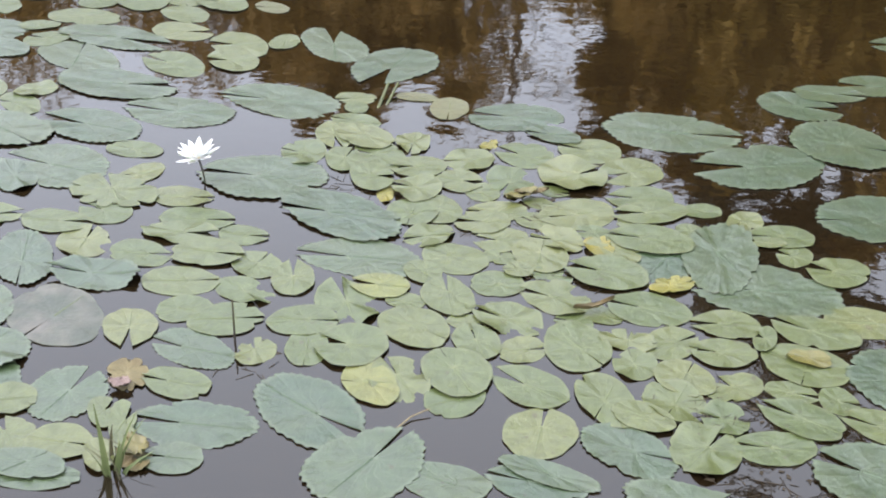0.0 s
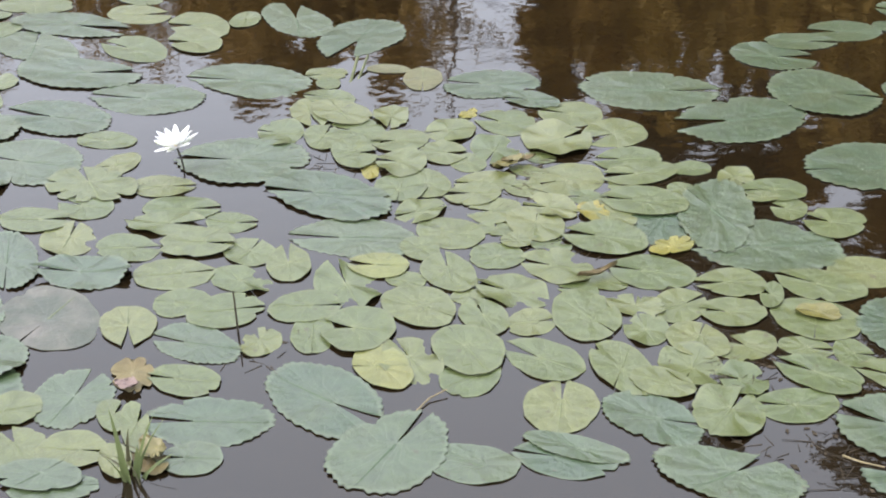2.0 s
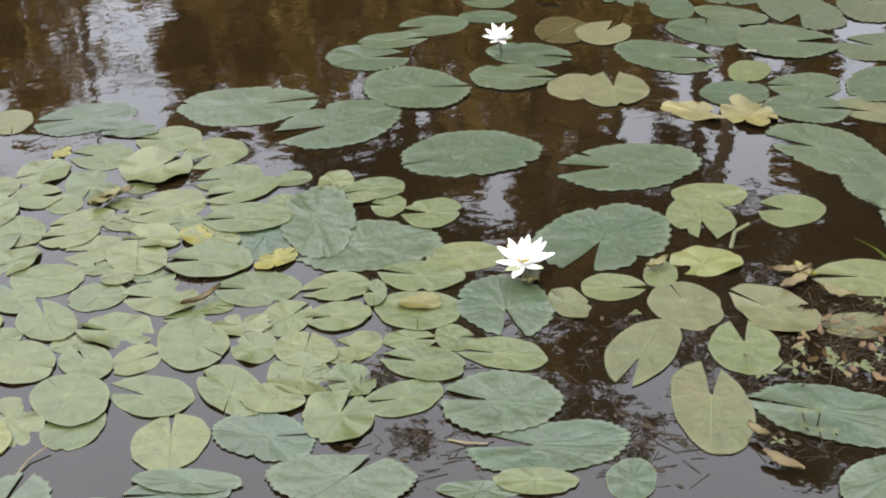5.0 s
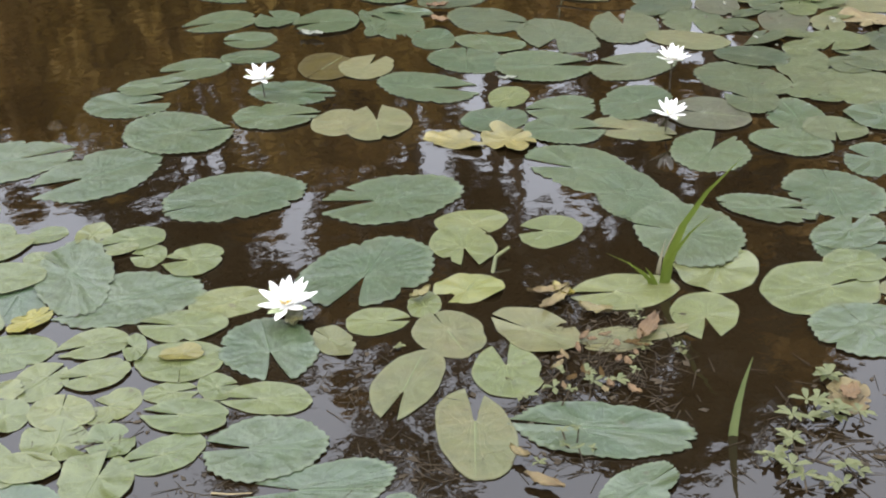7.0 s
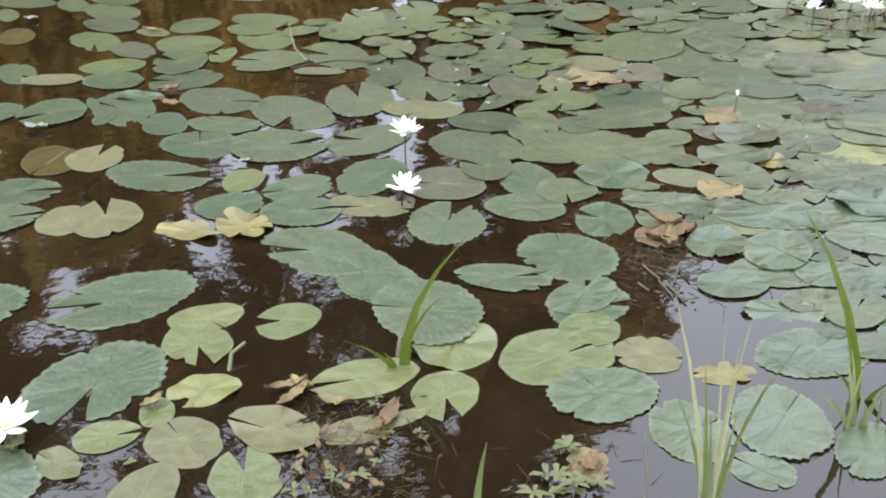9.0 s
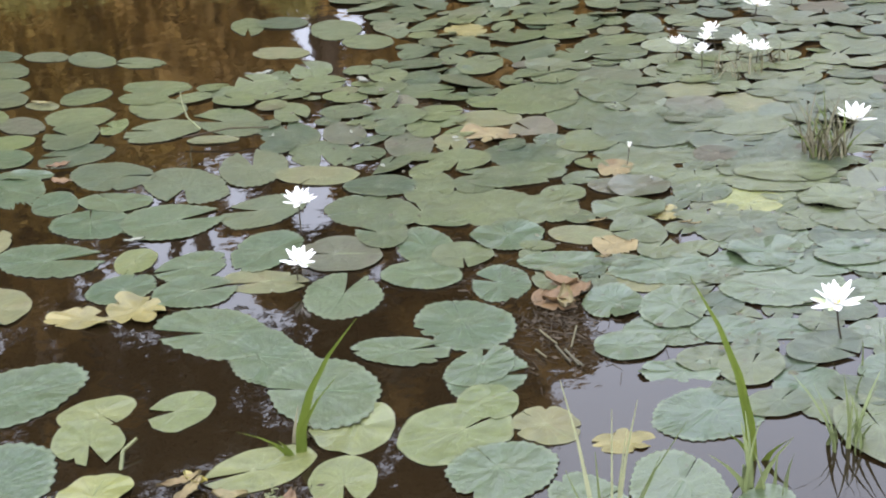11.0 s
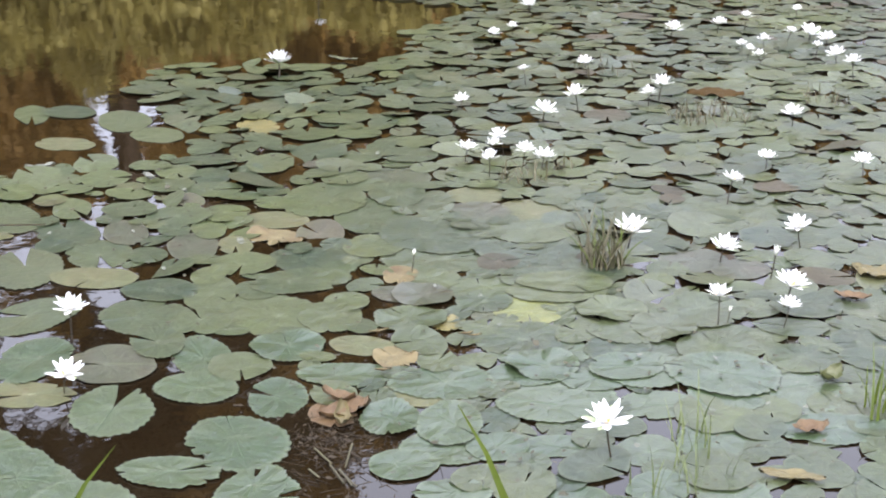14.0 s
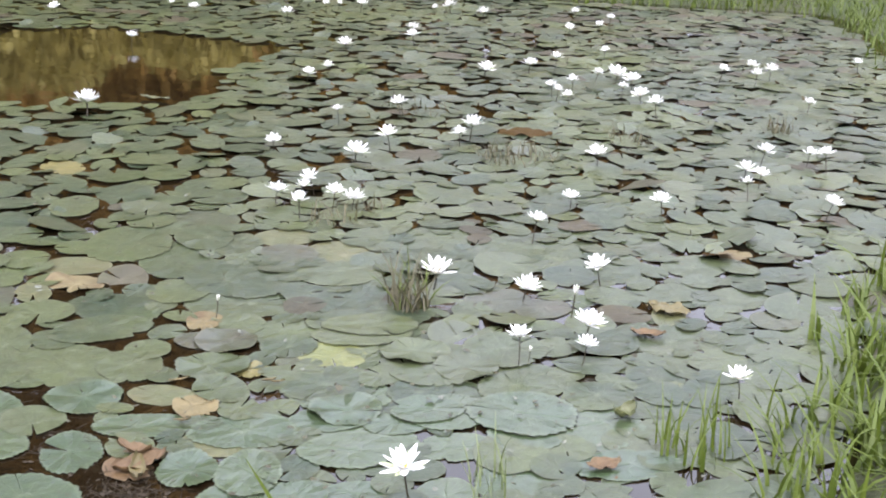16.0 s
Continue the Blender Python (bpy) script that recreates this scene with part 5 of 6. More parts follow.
for gx, gy, gn, gh in ((3.95, 0.42, 40, 0.16), (3.80, 0.40, 30, 0.14), (4.12, 0.52, 22, 0.20), (4.4, 0.60, 26, 0.22), (4.7, 0.66, 26, 0.22), (4.95, 0.74, 20, 0.22), (5.3, 0.74, 18, 0.22), (5.7, 0.72, 22, 0.28), (4.3, 0.48, 30, 0.28), (4.75, 0.56, 34, 0.30), (5.3, 0.55, 30, 0.30), (6.0, 0.6, 26, 0.30), (4.15, 0.38, 40, 0.26), (4.45, 0.36, 46, 0.28), (4.8, 0.36, 46, 0.30), (5.2, 0.34, 46, 0.3)):
    grass_tuft(gx, gy, gn, gh, 0.15, 0.018, 0.9, None, "lush bright green grass tuft on the bank edge", 0.0)

grass_tuft(3.776, 0.607, 26, 0.26, 0.10, 0.012, 0.6)
grass_tuft(3.978, 0.697, 14, 0.24, 0.08, 0.011, 0.6)
grass_tuft(4.221, 0.707, 20, 0.24, 0.12, 0.011, 0.7)


# ---- trees and bushes on the far bank, seen in the water ----
def crown_shape(verts, faces, centre, size, count, leaf, r0):
    for _ in range(count):
        v = Vector((r0.gauss(0, 1), r0.gauss(0, 1), r0.gauss(0, 1))).normalized() * (r0.random() ** 0.4)
        c = Vector(centre) + Vector((v.x * size[0], v.y * size[1], v.z * size[2]))
        m = Euler((r0.uniform(0, 6.28), r0.uniform(0, 6.28), r0.uniform(0, 6.28))).to_matrix()
        s = leaf * r0.uniform(0.6, 1.3)
        o = len(verts)
        for q in ((-1, 0, 0), (-0.3, 0.4, 0.06), (1, 0, 0), (-0.3, -0.4, 0.06)):
            verts.append(tuple(c + m @ (Vector(q) * s)))
        faces.append((o, o + 1, o + 2, o + 3))


def limb(verts, faces, a, b, ra, rb):
    a, b = Vector(a), Vector(b)
    turn = (b - a).to_track_quat("Z", "Y").to_matrix()
    o = len(verts)
    for p, r in ((a, ra), (b, rb)):
        for k in range(7):
            t = 6.283 * k / 7
            verts.append(tuple(p + turn @ Vector((r * math.cos(t), r * math.sin(t), 0))))
    for k in range(7):
        faces.append((o + k, o + (k + 1) % 7, o + 7 + (k + 1) % 7, o + 7 + k))


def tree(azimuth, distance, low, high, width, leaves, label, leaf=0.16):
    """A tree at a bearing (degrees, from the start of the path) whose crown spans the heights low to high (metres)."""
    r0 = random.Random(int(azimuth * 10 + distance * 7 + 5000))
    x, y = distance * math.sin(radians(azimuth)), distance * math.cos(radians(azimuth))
    root = new("tree")
    root.matrix_basis = pose(x, y, 0.15)
    verts, faces, cv, cf = [], [], [], []
    if high > 11 and azimuth < 38:
        leaves = int(leaves * (0.26 if low > 7 else 0.5))  # thin crowns let the sky through
    bend = Vector((r0.uniform(-0.5, 0.5), r0.uniform(-0.5, 0.5), 0))
    fork = Vector((0, 0, low * 0.8)) + bend * 0.6
    top = Vector((0, 0, high * 0.85)) + bend
    limb(verts, faces, (0, 0, -0.3), fork, 0.013 * high, 0.010 * high)
    limb(verts, faces, fork, top, 0.010 * high, 0.003 * high)
    for k in range(7):
        t = r0.uniform(0.0, 0.8)
        a = fork.lerp(top, t)
        th = r0.uniform(0, 6.28)
        b = a + Vector((math.cos(th) * width * 0.7, math.sin(th) * width * 0.7, (high - low) * r0.uniform(0.1, 0.35)))
        limb(verts, faces, a, b, 0.005 * high, 0.002 * high)
        for _ in range(3):
            c = a.lerp(b, r0.uniform(0.5, 1.1)) + Vector((r0.gauss(0, 0.3), r0.gauss(0, 0.3), r0.gauss(0, 0.3)))
            g = width * r0.uniform(0.22, 0.4)
            crown_shape(cv, cf, c, (g, g, g * 0.7), leaves // 28, leaf, r0)
    for _ in range(7):
        c = (r0.gauss(0, width * 0.4), r0.gauss(0, width * 0.4), r0.uniform(low, high))
        g = width * r0.uniform(0.25, 0.4)
        crown_shape(cv, cf, c, (g, g, g * 0.7), leaves // 28, leaf, r0)
    part(mesh_object("trunk", verts, faces, BARK), root)
    # high crowns take the leaf colour with backlit shade painted in
    part(mesh_object("crown", cv, cf, BACKLIT_LEAF if low > 7 else CROWN, smooth=False), root)
    return tagged(root, label, "tree", "trees round the pond")


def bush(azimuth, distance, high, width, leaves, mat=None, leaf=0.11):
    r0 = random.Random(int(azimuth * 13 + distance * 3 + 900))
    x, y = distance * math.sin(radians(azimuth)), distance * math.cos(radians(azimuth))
    root = new("bush")
    root.matrix_basis = pose(x, y, 0.1)
    verts, faces, cv, cf = [], [], [], []
    for k in range(9):
        th, out = r0.uniform(0, 6.28), r0.uniform(0.1, 0.8) * width
        b = (math.cos(th) * out, math.sin(th) * out, high * r0.uniform(0.4, 0.85))
        limb(verts, faces, (0.1 * math.cos(th), 0.1 * math.sin(th), -0.2), b, 0.05, 0.015)
        g = width * r0.uniform(0.3, 0.5)
        crown_shape(cv, cf, b, (g, g, high * 0.25), leaves // 14, leaf, r0)
        if k < 5:
            crown_shape(cv, cf, (b[0], b[1], b[2] * 0.4), (g, g, high * 0.25), leaves // 14, leaf, r0)
    part(mesh_object("stem", verts, faces, BARK), root)
    part(mesh_object("foliage", cv, cf, mat or CROWN, smooth=False), root)
    return tagged(root, "dense green bush on the far bank of the pond", "bush", "bushes on the far bank")


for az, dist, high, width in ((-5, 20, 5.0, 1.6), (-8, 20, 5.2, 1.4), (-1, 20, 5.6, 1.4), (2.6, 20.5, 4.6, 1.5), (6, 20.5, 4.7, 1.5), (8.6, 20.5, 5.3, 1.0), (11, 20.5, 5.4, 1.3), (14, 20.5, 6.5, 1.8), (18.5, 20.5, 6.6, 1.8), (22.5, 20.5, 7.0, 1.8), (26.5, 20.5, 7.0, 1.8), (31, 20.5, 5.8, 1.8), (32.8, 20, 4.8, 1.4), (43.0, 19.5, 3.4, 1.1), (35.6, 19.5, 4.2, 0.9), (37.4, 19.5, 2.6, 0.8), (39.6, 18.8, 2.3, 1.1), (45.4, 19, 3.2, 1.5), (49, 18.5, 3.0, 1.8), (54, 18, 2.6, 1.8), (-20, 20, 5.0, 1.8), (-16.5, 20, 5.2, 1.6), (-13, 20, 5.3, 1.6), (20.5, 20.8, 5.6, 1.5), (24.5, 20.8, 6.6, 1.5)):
    bush(az, dist, high, width, 4200 if az < 9 else 5600, None if az < 9 or az > 32 else GOLDEN_LIT_LEAF, 0.11 if az < 9 else 0.16)
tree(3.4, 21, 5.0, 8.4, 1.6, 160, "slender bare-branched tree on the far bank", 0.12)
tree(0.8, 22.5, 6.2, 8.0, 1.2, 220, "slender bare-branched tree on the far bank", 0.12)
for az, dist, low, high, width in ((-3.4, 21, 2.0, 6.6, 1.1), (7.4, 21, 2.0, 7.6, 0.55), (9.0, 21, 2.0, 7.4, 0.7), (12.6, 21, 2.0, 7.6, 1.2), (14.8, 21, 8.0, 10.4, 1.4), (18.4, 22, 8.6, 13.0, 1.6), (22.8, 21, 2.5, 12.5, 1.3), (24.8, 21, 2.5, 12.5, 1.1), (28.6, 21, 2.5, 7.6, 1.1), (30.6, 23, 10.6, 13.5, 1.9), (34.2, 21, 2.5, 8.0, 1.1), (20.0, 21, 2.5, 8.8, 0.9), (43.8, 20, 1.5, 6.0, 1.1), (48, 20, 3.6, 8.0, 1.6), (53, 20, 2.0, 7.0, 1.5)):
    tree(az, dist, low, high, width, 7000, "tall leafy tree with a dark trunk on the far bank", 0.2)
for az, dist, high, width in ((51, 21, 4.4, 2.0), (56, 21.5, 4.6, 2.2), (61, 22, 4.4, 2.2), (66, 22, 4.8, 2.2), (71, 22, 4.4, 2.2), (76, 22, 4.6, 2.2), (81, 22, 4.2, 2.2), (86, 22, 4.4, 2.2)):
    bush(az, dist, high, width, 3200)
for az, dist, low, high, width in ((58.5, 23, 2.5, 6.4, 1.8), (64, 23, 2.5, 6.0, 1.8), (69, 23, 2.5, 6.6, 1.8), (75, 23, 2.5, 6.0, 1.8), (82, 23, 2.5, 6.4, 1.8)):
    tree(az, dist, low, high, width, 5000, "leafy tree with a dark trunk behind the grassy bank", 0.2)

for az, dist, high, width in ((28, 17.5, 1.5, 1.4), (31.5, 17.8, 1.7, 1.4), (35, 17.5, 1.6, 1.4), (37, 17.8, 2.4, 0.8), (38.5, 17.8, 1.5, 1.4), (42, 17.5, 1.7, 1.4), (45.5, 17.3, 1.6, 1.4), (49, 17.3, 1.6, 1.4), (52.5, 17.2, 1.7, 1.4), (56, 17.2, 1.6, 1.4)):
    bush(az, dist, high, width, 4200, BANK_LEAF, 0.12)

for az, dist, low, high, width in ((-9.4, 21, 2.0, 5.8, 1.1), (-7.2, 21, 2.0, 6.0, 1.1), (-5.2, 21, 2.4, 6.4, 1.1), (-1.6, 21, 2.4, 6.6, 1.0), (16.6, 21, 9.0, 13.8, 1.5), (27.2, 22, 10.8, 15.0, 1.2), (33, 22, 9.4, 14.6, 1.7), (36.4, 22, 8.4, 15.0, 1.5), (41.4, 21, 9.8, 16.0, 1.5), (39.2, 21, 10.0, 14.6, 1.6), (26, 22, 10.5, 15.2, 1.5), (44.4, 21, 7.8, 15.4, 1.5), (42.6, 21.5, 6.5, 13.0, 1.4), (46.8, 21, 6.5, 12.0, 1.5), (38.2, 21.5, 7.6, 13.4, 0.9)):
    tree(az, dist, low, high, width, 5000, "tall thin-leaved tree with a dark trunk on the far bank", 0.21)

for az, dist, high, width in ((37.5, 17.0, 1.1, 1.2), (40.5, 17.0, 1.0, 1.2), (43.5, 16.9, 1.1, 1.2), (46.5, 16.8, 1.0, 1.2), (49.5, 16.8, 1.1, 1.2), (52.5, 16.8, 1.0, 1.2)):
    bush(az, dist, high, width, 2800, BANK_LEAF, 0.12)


# ---- weeds, dead stalks and loose leaves ----
def weed_cluster(x, y, count, spread, leaf=0.010, tall=0.035):
    """Floating weed: short crooked stalks, each with a rosette of small oval leaves."""
    r0 = random.Random(int(x * 100 + y * 1000))
    root = new("water_weed")
    root.matrix_basis = pose(x, y, 0.004)
    sv, sf, lv, lf = [], [], [], []
    for _ in range(count):
        px, py = r0.gauss(0, spread * 0.5), r0.gauss(0, spread * 0.5)
        h = tall * r0.uniform(0.15, 1.0)
        limb(sv, sf, (px + r0.gauss(0, 0.02), py + r0.gauss(0, 0.02), -0.01), (px, py, h), 0.002, 0.0015)
        for k in range(r0.randint(6, 10)):
            th, s = r0.uniform(0, 6.28), leaf * r0.uniform(0.4, 1.2)
            o = len(lv)
            for u, v, w in ((0, 0, 0), (0.5, 0.20, 0.2), (1.1, 0.30, 0.3), (1.6, 0.0, 0.15), (1.1, -0.30, 0.3), (0.5, -0.20, 0.2)):
                lv.append((px + s * (u * math.cos(th) - v * math.sin(th)), py + s * (u * math.sin(th) + v * math.cos(th)), h + s * w))
            lf.append(tuple(range(o, o + 6)))
    tagged(part(mesh_object("stem", sv, sf, DEBRIS), root), kind="stuff")
    tagged(part(mesh_object("foliage", lv, lf, WEED), root), kind="stuff")
    return tagged(root, "clump of small-leaved floating water weed", "water weed", "water weeds")


def debris_patch(x, y, count, spread, length=0.06):
    """Rotting stalks and leaf scraps lying on the water."""
    r0 = random.Random(int(x * 77 + y * 991))
    v, f = [], []
    for k in range(count):
        px, py, th = r0.gauss(0, spread * 0.5), r0.gauss(0, spread * 0.5), r0.uniform(0, 6.28)
        s = length * r0.uniform(0.3, 1.3)
        if k % 5:
            limb(v, f, (px, py, 0.0), (px + s * math.cos(th), py + s * math.sin(th), r0.uniform(-0.001, 0.002)), 0.0011, 0.0005)
        else:
            o = len(v)
            for u, w in ((-0.2, 0.0), (0.0, 0.10), (0.2, 0.03), (0.07, -0.10)):
                v.append((px + s * (u * math.cos(th) - w * math.sin(th)), py + s * (u * math.sin(th) + w * math.cos(th)), r0.uniform(0.0, 0.002)))
            f.append((o, o + 1, o + 2, o + 3))
    ob = mesh_object("plant_debris", v, f, DEBRIS, smooth=False)
    ob.matrix_basis = pose(x, y, 0.0005)
    return tagged(ob, "brown rotting stalks and leaf scraps on the water", "plant debris", kind="stuff")


def stalk(points, radius, mat, label):
    """A bent dead stalk through a few points."""
    v, f = [], []
    for k in range(len(points) - 1):
        limb(v, f, points[k], points[k + 1], radius * (1 - 0.15 * k), radius * (1 - 0.15 * (k + 1)))
    return tagged(mesh_object("dead_stalk", v, f, mat), label, "stalk", "dead stalks")


def curled_leaf(x, y, length, width, turn, curl, mat, label):
    """A dead leaf scrap, crumpled, curled along its length and lying on the surface."""
    r0 = random.Random(int(x * 1000 + y * 77))
    v, f, uv, nj, nk = [], [], [], 13, 8
    ph = [r0.uniform(0, 6.28) for _ in range(6)]
    rag = [r0.uniform(0.75, 1.12) for _ in range(2 * nj)]
    for side in (0, 1):
        for j in range(nj):
            t = j / (nj - 1) - 0.5
            w = width * (1 - (2 * t) ** 2 * 0.8) * 0.5
            for k in range(nk):
                q = 2 * k / (nk - 1) - 1
                e = w * q * (rag[2 * j + (q > 0)] if abs(q) > 0.9 else 1)
                z = curl * length * (q * q * 0.35 + 2.2 * t * t)
                z += 0.05 * width * (math.sin(9 * t + 3 * q + ph[0]) + math.sin(17 * t - 5 * q + ph[1]) + 0.7 * math.sin(8 * q + ph[2]) + r0.gauss(0, 0.25) * (side == 0))
                v.append((t * length * (1 + 0.06 * math.sin(6 * q + ph[3])), e, z - 0.0015 * side))
                uv.append((0.25 + 0.65 * (t + 0.5), 0.55 * q))
    for side in (0, nj * nk):
        for j in range(nj - 1):
            for k in range(nk - 1):
                q = side + j * nk + k
                f.append((q, q + nk, q + nk + 1, q + 1))
    ob = mesh_object("dead_leaf", v, f, mat, uv)
    ob.matrix_basis = pose(x, y, 0.016 + max(0.0, -curl) * length * 0.55, 0, 0, turn)
    return tagged(ob, label, "leaf", "dead leaves")


for wx, wy, wn_, ws in ((1.61, 1.88, 3, 0.08), (1.48, 1.92, 3, 0.08), (1.78, 1.93, 4, 0.06), (1.41, 1.72, 6, 0.07), (1.82, 2.06, 3, 0.03)):
    weed_cluster(wx, wy, wn_, ws)
weed_cluster(1.990, 1.647, 2, 0.025, 0.021, 0.03)
weed_cluster(1.910, 1.582, 2, 0.025, 0.021, 0.03)
weed_cluster(1.895, 1.528, 2, 0.025, 0.021, 0.03)
weed_cluster(1.822, 1.547, 2, 0.025, 0.021, 0.03)
weed_cluster(1.759, 1.504, 2, 0.025, 0.021, 0.03)
weed_cluster(1.716, 1.435, 2, 0.025, 0.021, 0.03)
weed_cluster(1.936, 1.505, 2, 0.025, 0.021, 0.03)
weed_cluster(1.749, 1.358, 2, 0.025, 0.021, 0.03)
weed_cluster(1.799, 1.364, 2, 0.025, 0.021, 0.03)
weed_cluster(1.720, 1.487, 2, 0.025, 0.021, 0.03)
weed_cluster(1.591, 1.874, 1, 0.02, 0.018, 0.02)
weed_cluster(1.577, 1.925, 1, 0.02, 0.018, 0.02)
weed_cluster(1.716, 1.949, 1, 0.02, 0.018, 0.02)
weed_cluster(1.482, 1.915, 1, 0.02, 0.018, 0.02)
weed_cluster(1.426, 1.917, 1, 0.02, 0.018, 0.02)
weed_cluster(1.294, 2.248, 1, 0.02, 0.018, 0.02)
for dx, dy, dn, ds in ((1.55, 1.90, 120, 0.24), (1.72, 2.02, 80, 0.17), (1.14, 2.20, 36, 0.14), (1.09, 1.84, 40, 0.12), (1.40, 1.72, 24, 0.10), (1.80, 1.45, 50, 0.18), (2.85, 2.12, 150, 0.15), (2.75, 1.98, 100, 0.18), (1.98, 1.60, 24, 0.12), (0.33, 3.30, 24, 0.12), (10.6, 3.2, 300, 1.2), (11.9, 3.5, 400, 1.2), (5.2, 1.5, 60, 0.3), (6.1, 2.9, 220, 0.55), (6.44, 3.07, 160, 0.4), (4.72, 1.41, 140, 0.3), (1.80, 1.45, 70, 0.16), (7.3, 2.85, 40, 0.25), (4.4, 2.2, 60, 0.2), (4.2, 1.62, 90, 0.28), (5.0, 3.0, 60, 0.3), (3.2, 2.6, 60, 0.35)):
    debris_patch(dx, dy, dn, ds)
curled_leaf(2.059, 4.483, 0.1, 0.05, -53, 0.1, BLEACHED, "bleached torn scrap of leaf on dark water")
curled_leaf(2.723, 6.054, 0.07, 0.06, -49, 0.1, BLEACHED, "bleached torn scrap of leaf on dark water")
curled_leaf(3.030, 5.392, 0.12, 0.03, -66, 0.05, STRAW, "narrow straw-coloured leaf lying between pads")
curled_leaf(2.548, 4.333, 0.1, 0.05, -74, 0.15, RUST, "pinkish brown withered leaf among the pads")
curled_leaf(2.635, 4.514, 0.09, 0.05, -19, 0.15, RUST, "pinkish brown withered leaf among the pads")
curled_leaf(2.411, 3.600, 0.07, 0.03, -32, 0.1, BLEACHED, "bleached torn scrap of leaf on dark water")
curled_leaf(-0.671, 2.332, 0.05, 0.04, -4, 0.1, ROSE, "pinkish underside of a torn lily leaf")
curled_leaf(-0.582, 2.090, 0.07, 0.06, -60, 0.25, STRAW, "crumpled pale yellow leaf at a grass tuft")
curled_leaf(0.240, 3.357, 0.11, 0.05, 34, 0.15, STRAW, "crumpled pale yellow leaf among small pads")
curled_leaf(4.893, 1.403, 0.16, 0.11, -89, 0.05, OCHRE, "yellow-brown withered leaf lying on the mat of pads")
curled_leaf(4.625, 1.375, 0.12, 0.06, -70, 0.15, RUST, "brown withered leaf lying on the mat of pads")
curled_leaf(3.986, 1.194, 0.09, 0.06, -21, 0.45, WEED, "small green leaf curling up from the pads")
curled_leaf(3.393, 1.059, 0.16, 0.05, -67, 0.04, OCHRE, "pale straw-coloured leaf strip on the pads")
curled_leaf(1.437, 2.419, 0.07, 0.03, 18, 0.2, STRAW, "small straw-coloured leaf against a lily pad")
curled_leaf(1.744, 2.128, 0.08, 0.035, -53, 0.2, OCHRE, "pinkish brown withered leaf among the pads")
curled_leaf(6.439, 5.327, 0.2, 0.05, -80, 0.05, OLIVE, "olive scrap of leaf at the edge of the mat")
curled_leaf(3.872, 4.858, 0.13, 0.05, -29, 0.15, BLEACHED, "bleached pinkish dead leaf at the edge of the pads")
curled_leaf(4.079, 4.353, 0.1, 0.04, -103, 0.15, BLEACHED, "bleached pinkish dead leaf at the edge of the pads")
curled_leaf(1.295, 1.655, 0.085, 0.03, -62, 0.08, WITHERED, "strip of orange-yellow dead leaf on the water")
curled_leaf(1.30, 1.75, 0.05, 0.022, 110, 0.3, WITHERED, "small pale dead leaf curled on the water")
curled_leaf(1.73, 2.24, 0.07, 0.03, 100, 0.25, YELLOW, "small yellow dead leaf curling upwards")
curled_leaf(1.70, 2.26, 0.10, 0.028, 160, 0.2, WITHERED, "straw-coloured leaf scrap beside a yellow one")
curled_leaf(2.97, 2.20, 0.16, 0.09, -20, 0.10, RUST, "large rust-brown dead leaf curled on the pads")
curled_leaf(2.925, 2.165, 0.13, 0.05, 40, 0.25, OCHRE, "cream-coloured dead leaf strip beside a rust-brown one")
curled_leaf(3.01, 2.255, 0.11, 0.05, 100, 0.3, RUST, "curled rust-brown leaf piece beside a larger one")
curled_leaf(3.66, 1.12, 0.10, 0.06, -40, 0.15, RUST, "orange-brown dead leaf curled on the pads")
curled_leaf(7.008, 3.073, 0.30, 0.15, 118, -0.07, HUMP, "dark brown humped dead leaf among the pads")
curled_leaf(0.27, 3.38, 0.10, 0.035, 10, 0.12, WITHERED, "pale straw-coloured dead leaf among small pads")
curled_leaf(0.39, 2.70, 0.11, 0.02, 25, 0.2, WITHERED, "thin straw-coloured strip of dead leaf")
stalk([(3.257, 4.455, 0.0), (3.220, 4.478, 0.057), (3.210, 4.484, 0.114), (3.208, 4.485, 0.172)], 0.004, BLADE_PALE, "pale bent stalk arching over the pads")
stalk([(3.10, 4.34, 0.03), (3.25, 4.22, 0.05), (3.37, 4.12, 0.04)], 0.004, DEBRIS, "dry stalk lying across the pads")
stalk([(-1.58, 3.669, -0.01), (-1.575, 3.671, 0.07), (-1.563, 3.676, 0.153)], 0.003, STEM, "dark upright flower stalk without its flower")
lily_bud(3.916, 2.716, 0.07, 0.022)
lily_bud(4.623, 1.660, 0.10, 0.034)
lily_bud(4.179, 1.614, 0.05, 0.018)
stalk([(-0.226, 4.079, -0.01), (-0.196, 4.275, 0.028)], 0.006, WEED, "short green leaf stalk rising under a lily pad")
stalk([(-0.202, 4.104, -0.01), (-0.161, 4.284, 0.028)], 0.005, WEED, "short green leaf stalk rising under a lily pad")
stalk([(1.646, 2.434, -0.01), (1.684, 2.477, 0.02), (1.729, 2.485, 0.03)], 0.006, WEED, "bent green leaf stalk rising between lily pads")

stalk([(-0.065, 2.189, 0.002), (-0.034, 2.232, 0.006), (0.005, 2.254, 0.012)], 0.0022, WITHERED, "thin pale stalk floating between the pads")
stalk([(0.747, 1.976, 0.002), (0.773, 1.952, 0.004), (0.813, 1.933, 0.003)], 0.0022, WITHERED, "thin pale stalk floating between the pads")
curled_leaf(3.432, 2.468, 0.07, 0.012, -30, 0.1, WITHERED, "thin bleached leaf strip lying on the pads")
curled_leaf(3.225, 2.274, 0.05, 0.012, -45, 0.15, WITHERED, "thin bleached leaf strip lying on the pads")
curled_leaf(3.585, 2.235, 0.05, 0.012, -35, 0.15, WITHERED, "thin bleached leaf strip lying on the pads")
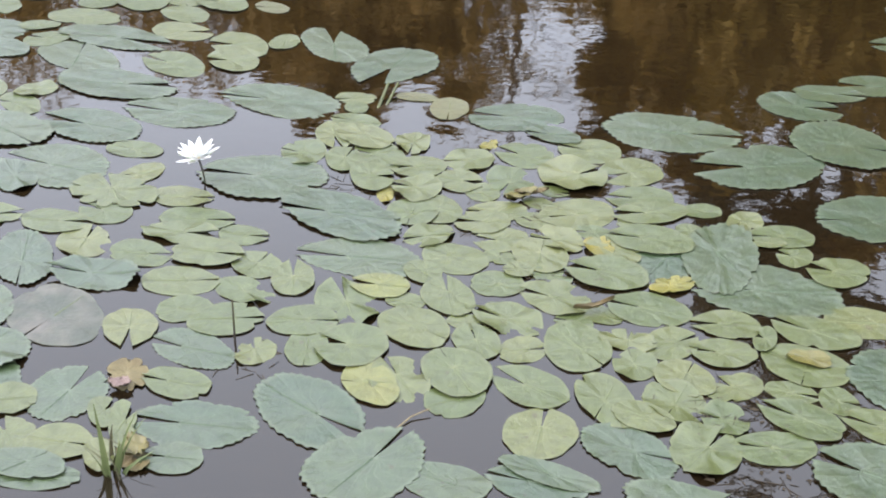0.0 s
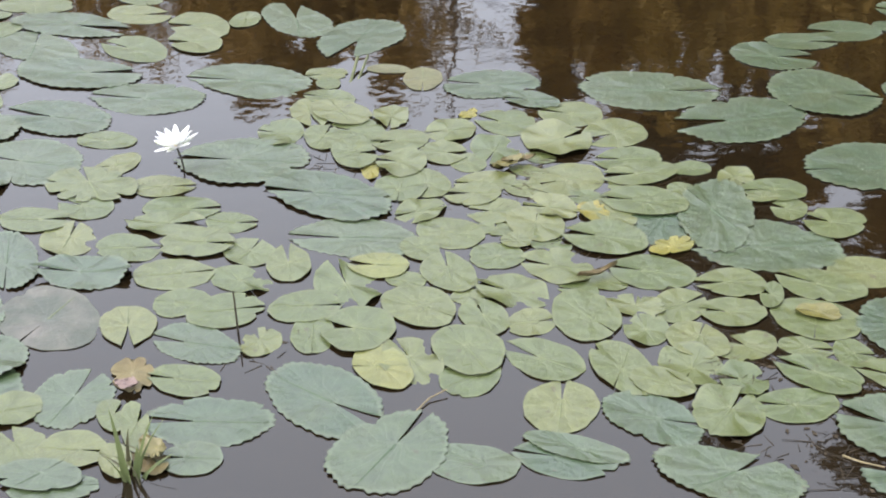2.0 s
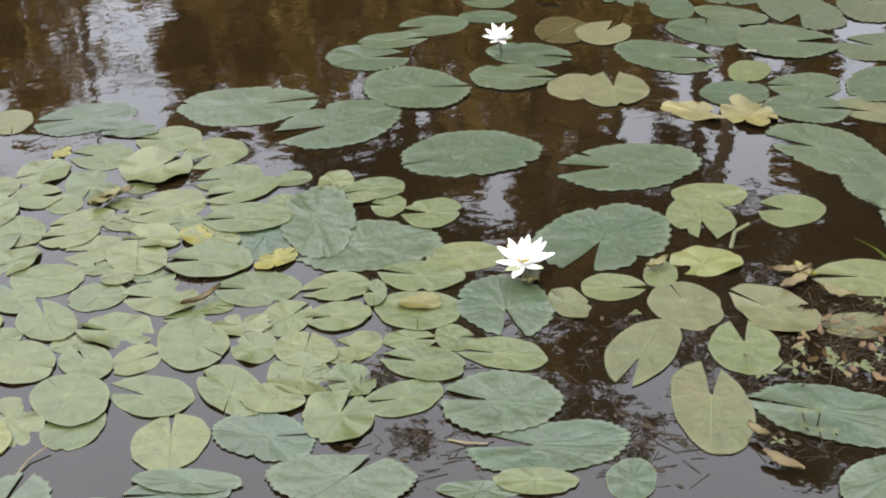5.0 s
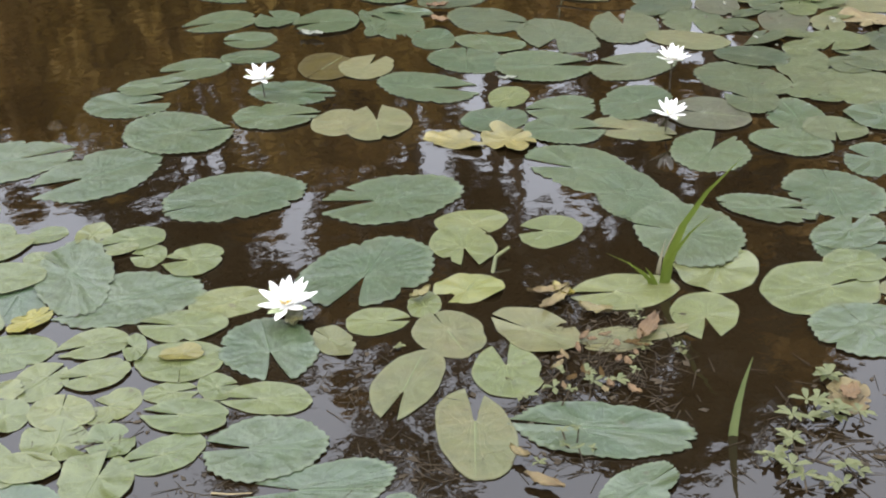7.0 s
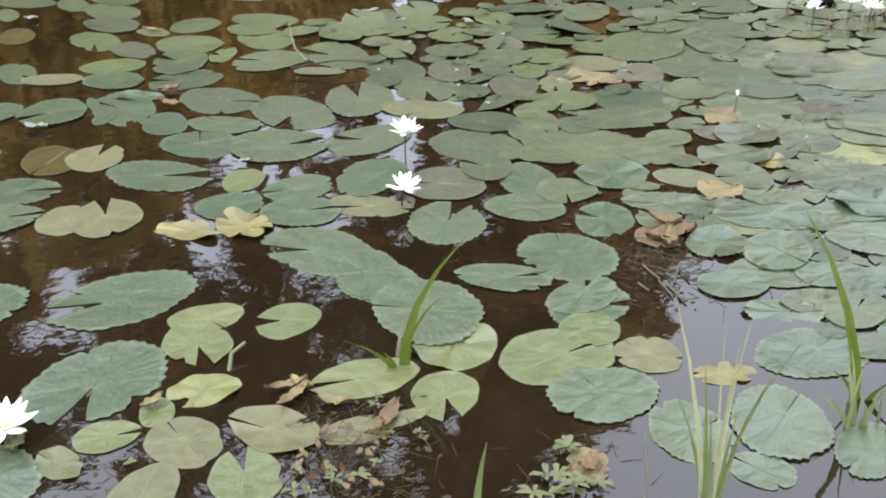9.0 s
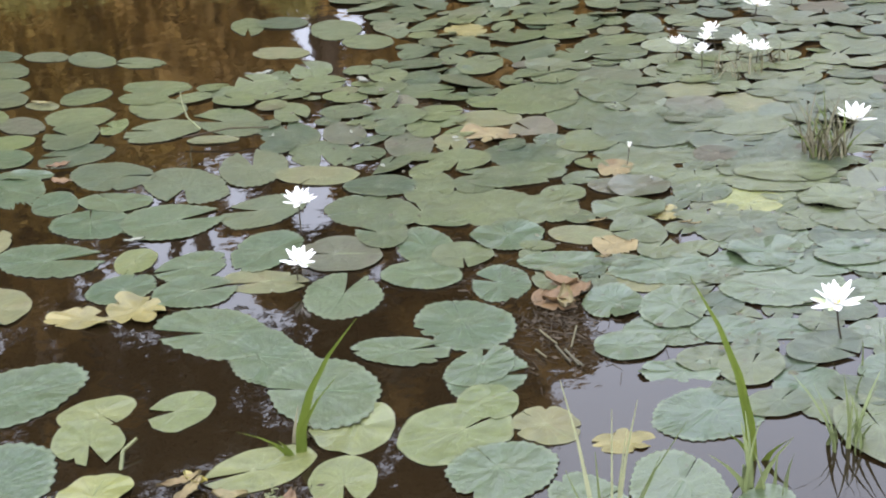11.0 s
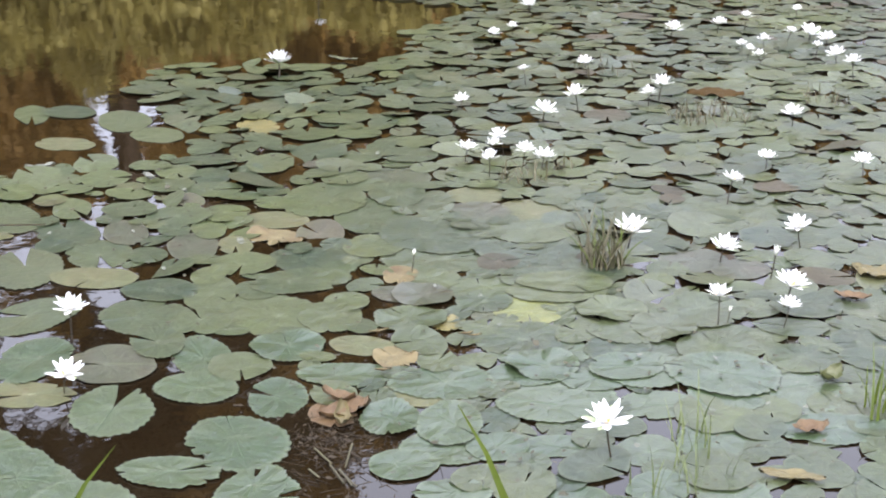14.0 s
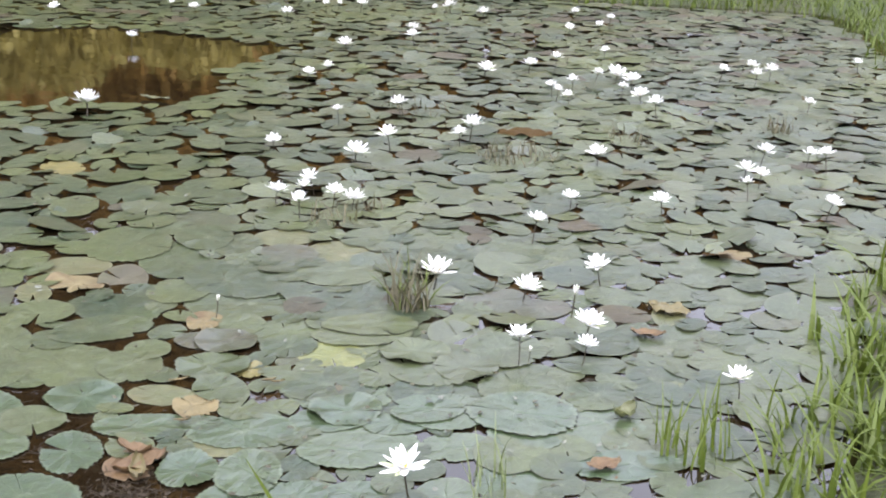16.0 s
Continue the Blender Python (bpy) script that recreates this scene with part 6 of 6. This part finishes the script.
curled_leaf(3.592, 2.204, 0.045, 0.010, -40, 0.15, WITHERED, "thin bleached leaf strip lying on the pads")

for dx, dy, dn, ds in ((-0.417, 2.452, 12, 0.10), (-0.267, 3.415, 70, 0.16), (0.294, 3.223, 60, 0.12), (0.342, 2.870, 40, 0.10), (0.724, 1.993, 70, 0.16), (0.630, 2.280, 60, 0.14), (1.145, 1.827, 60, 0.14), (1.588, 1.871, 150, 0.2), (1.723, 2.086, 90, 0.16), (2.814, 2.141, 60, 0.12), (4.032, 3.957, 50, 0.2), (2.904, 2.519, 60, 0.12)):
    debris_patch(dx, dy, dn, ds, 0.05)
curled_leaf(1.686, 2.213, 0.11, 0.03, 20, 0.15, WITHERED, "straw-coloured leaf strip among the debris")
curled_leaf(1.798, 1.998, 0.12, 0.04, 35, 0.08, RUST, "brown dead leaf lying on the water weed")
curled_leaf(1.140, 2.490, 0.09, 0.05, 60, 0.1, OLIVE, "olive scrap of leaf beside a lily flower")
stalk([(-0.456, 2.543, -0.01), (-0.457, 2.551, 0.06), (-0.458, 2.557, 0.10)], 0.0028, STEM, "dark broken flower stalk standing among small pads")
curled_leaf(1.987, 1.568, 0.06, 0.04, 30, 0.1, RUST, "orange-brown dead leaf among the water weed")
weed_cluster(1.609, 1.882, 1, 0.03, 0.016, 0.03)
r0 = random.Random(83)
for cx, cy in ((1.61, 2.00), (1.62, 1.92), (1.70, 1.93), (1.755, 1.96), (1.53, 1.925), (1.60, 1.84), (1.66, 2.03)):
    for _ in range(3):
        curled_leaf(cx + r0.gauss(0, 0.025), cy + r0.gauss(0, 0.025), r0.uniform(0.02, 0.045), r0.uniform(0.010, 0.02), r0.uniform(0, 180), r0.uniform(0.05, 0.25), r0.choice((WITHERED, RUST, RUST, HUMP)), "small brown scrap of rotting leaf among water weed")
stalk([(1.955, 1.392, 0.0), (2.045, 1.462, 0.004), (2.166, 1.576, 0.004)], 0.0025, BLADE_DRY, "pale bent stalk floating on the water")
stalk([(2.771, 2.127, 0.003), (2.733, 2.032, 0.009)], 0.003, BLADE_DRY, "rotting brown stalk lying beside a dead leaf")
stalk([(2.732, 2.003, 0.003), (2.686, 1.918, 0.006)], 0.003, LITTER, "rotting brown stalk lying beside a dead leaf")
stalk([(2.733, 2.036, 0.003), (2.684, 1.944, 0.005)], 0.003, LITTER, "rotting brown stalk lying beside a dead leaf")
stalk([(2.683, 2.064, 0.003), (2.660, 2.006, 0.010)], 0.003, BLADE_DRY, "rotting brown stalk lying beside a dead leaf")
stalk([(2.814, 2.042, 0.003), (2.795, 1.983, 0.011)], 0.003, DEBRIS, "rotting brown stalk lying beside a dead leaf")
stalk([(2.728, 2.002, 0.003), (2.687, 1.903, 0.007)], 0.003, LITTER, "rotting brown stalk lying beside a dead leaf")
stalk([(2.851, 2.065, 0.003), (2.746, 1.995, 0.005)], 0.003, BLADE_DRY, "rotting brown stalk lying beside a dead leaf")


# ---- grass along the far bank ----
def build_bank_grass():
    verts, faces = [], []
    r0 = random.Random(44)
    line = [Vector(q) for q in SHORE[7:18]]
    lengths = [(line[k + 1] - line[k]).length for k in range(len(line) - 1)]
    for _ in range(15000):
        k = r0.choices(range(len(lengths)), lengths)[0]
        p = line[k].lerp(line[k + 1], r0.random())
        out = (p - CENTRE).normalized()
        d = -0.1 + 3.2 * r0.random() ** 1.2
        q = p + out * d + Vector((r0.gauss(0, 0.1), r0.gauss(0, 0.1)))
        z = 0.0 if d < 0 else min(0.2, d * 0.13)
        blade_shape(verts, faces, q.x, q.y, z - 0.02, r0.uniform(0.08, 0.22) + 0.05 * max(0.0, d), r0.uniform(0.2, 1.0), r0.uniform(0, 6.283), r0.uniform(0.008, 0.018))
    return mesh_object("bank_grass", verts, faces, BLADE)


tagged(build_bank_grass(), "long green grass growing along the far bank", "grass", kind="stuff")
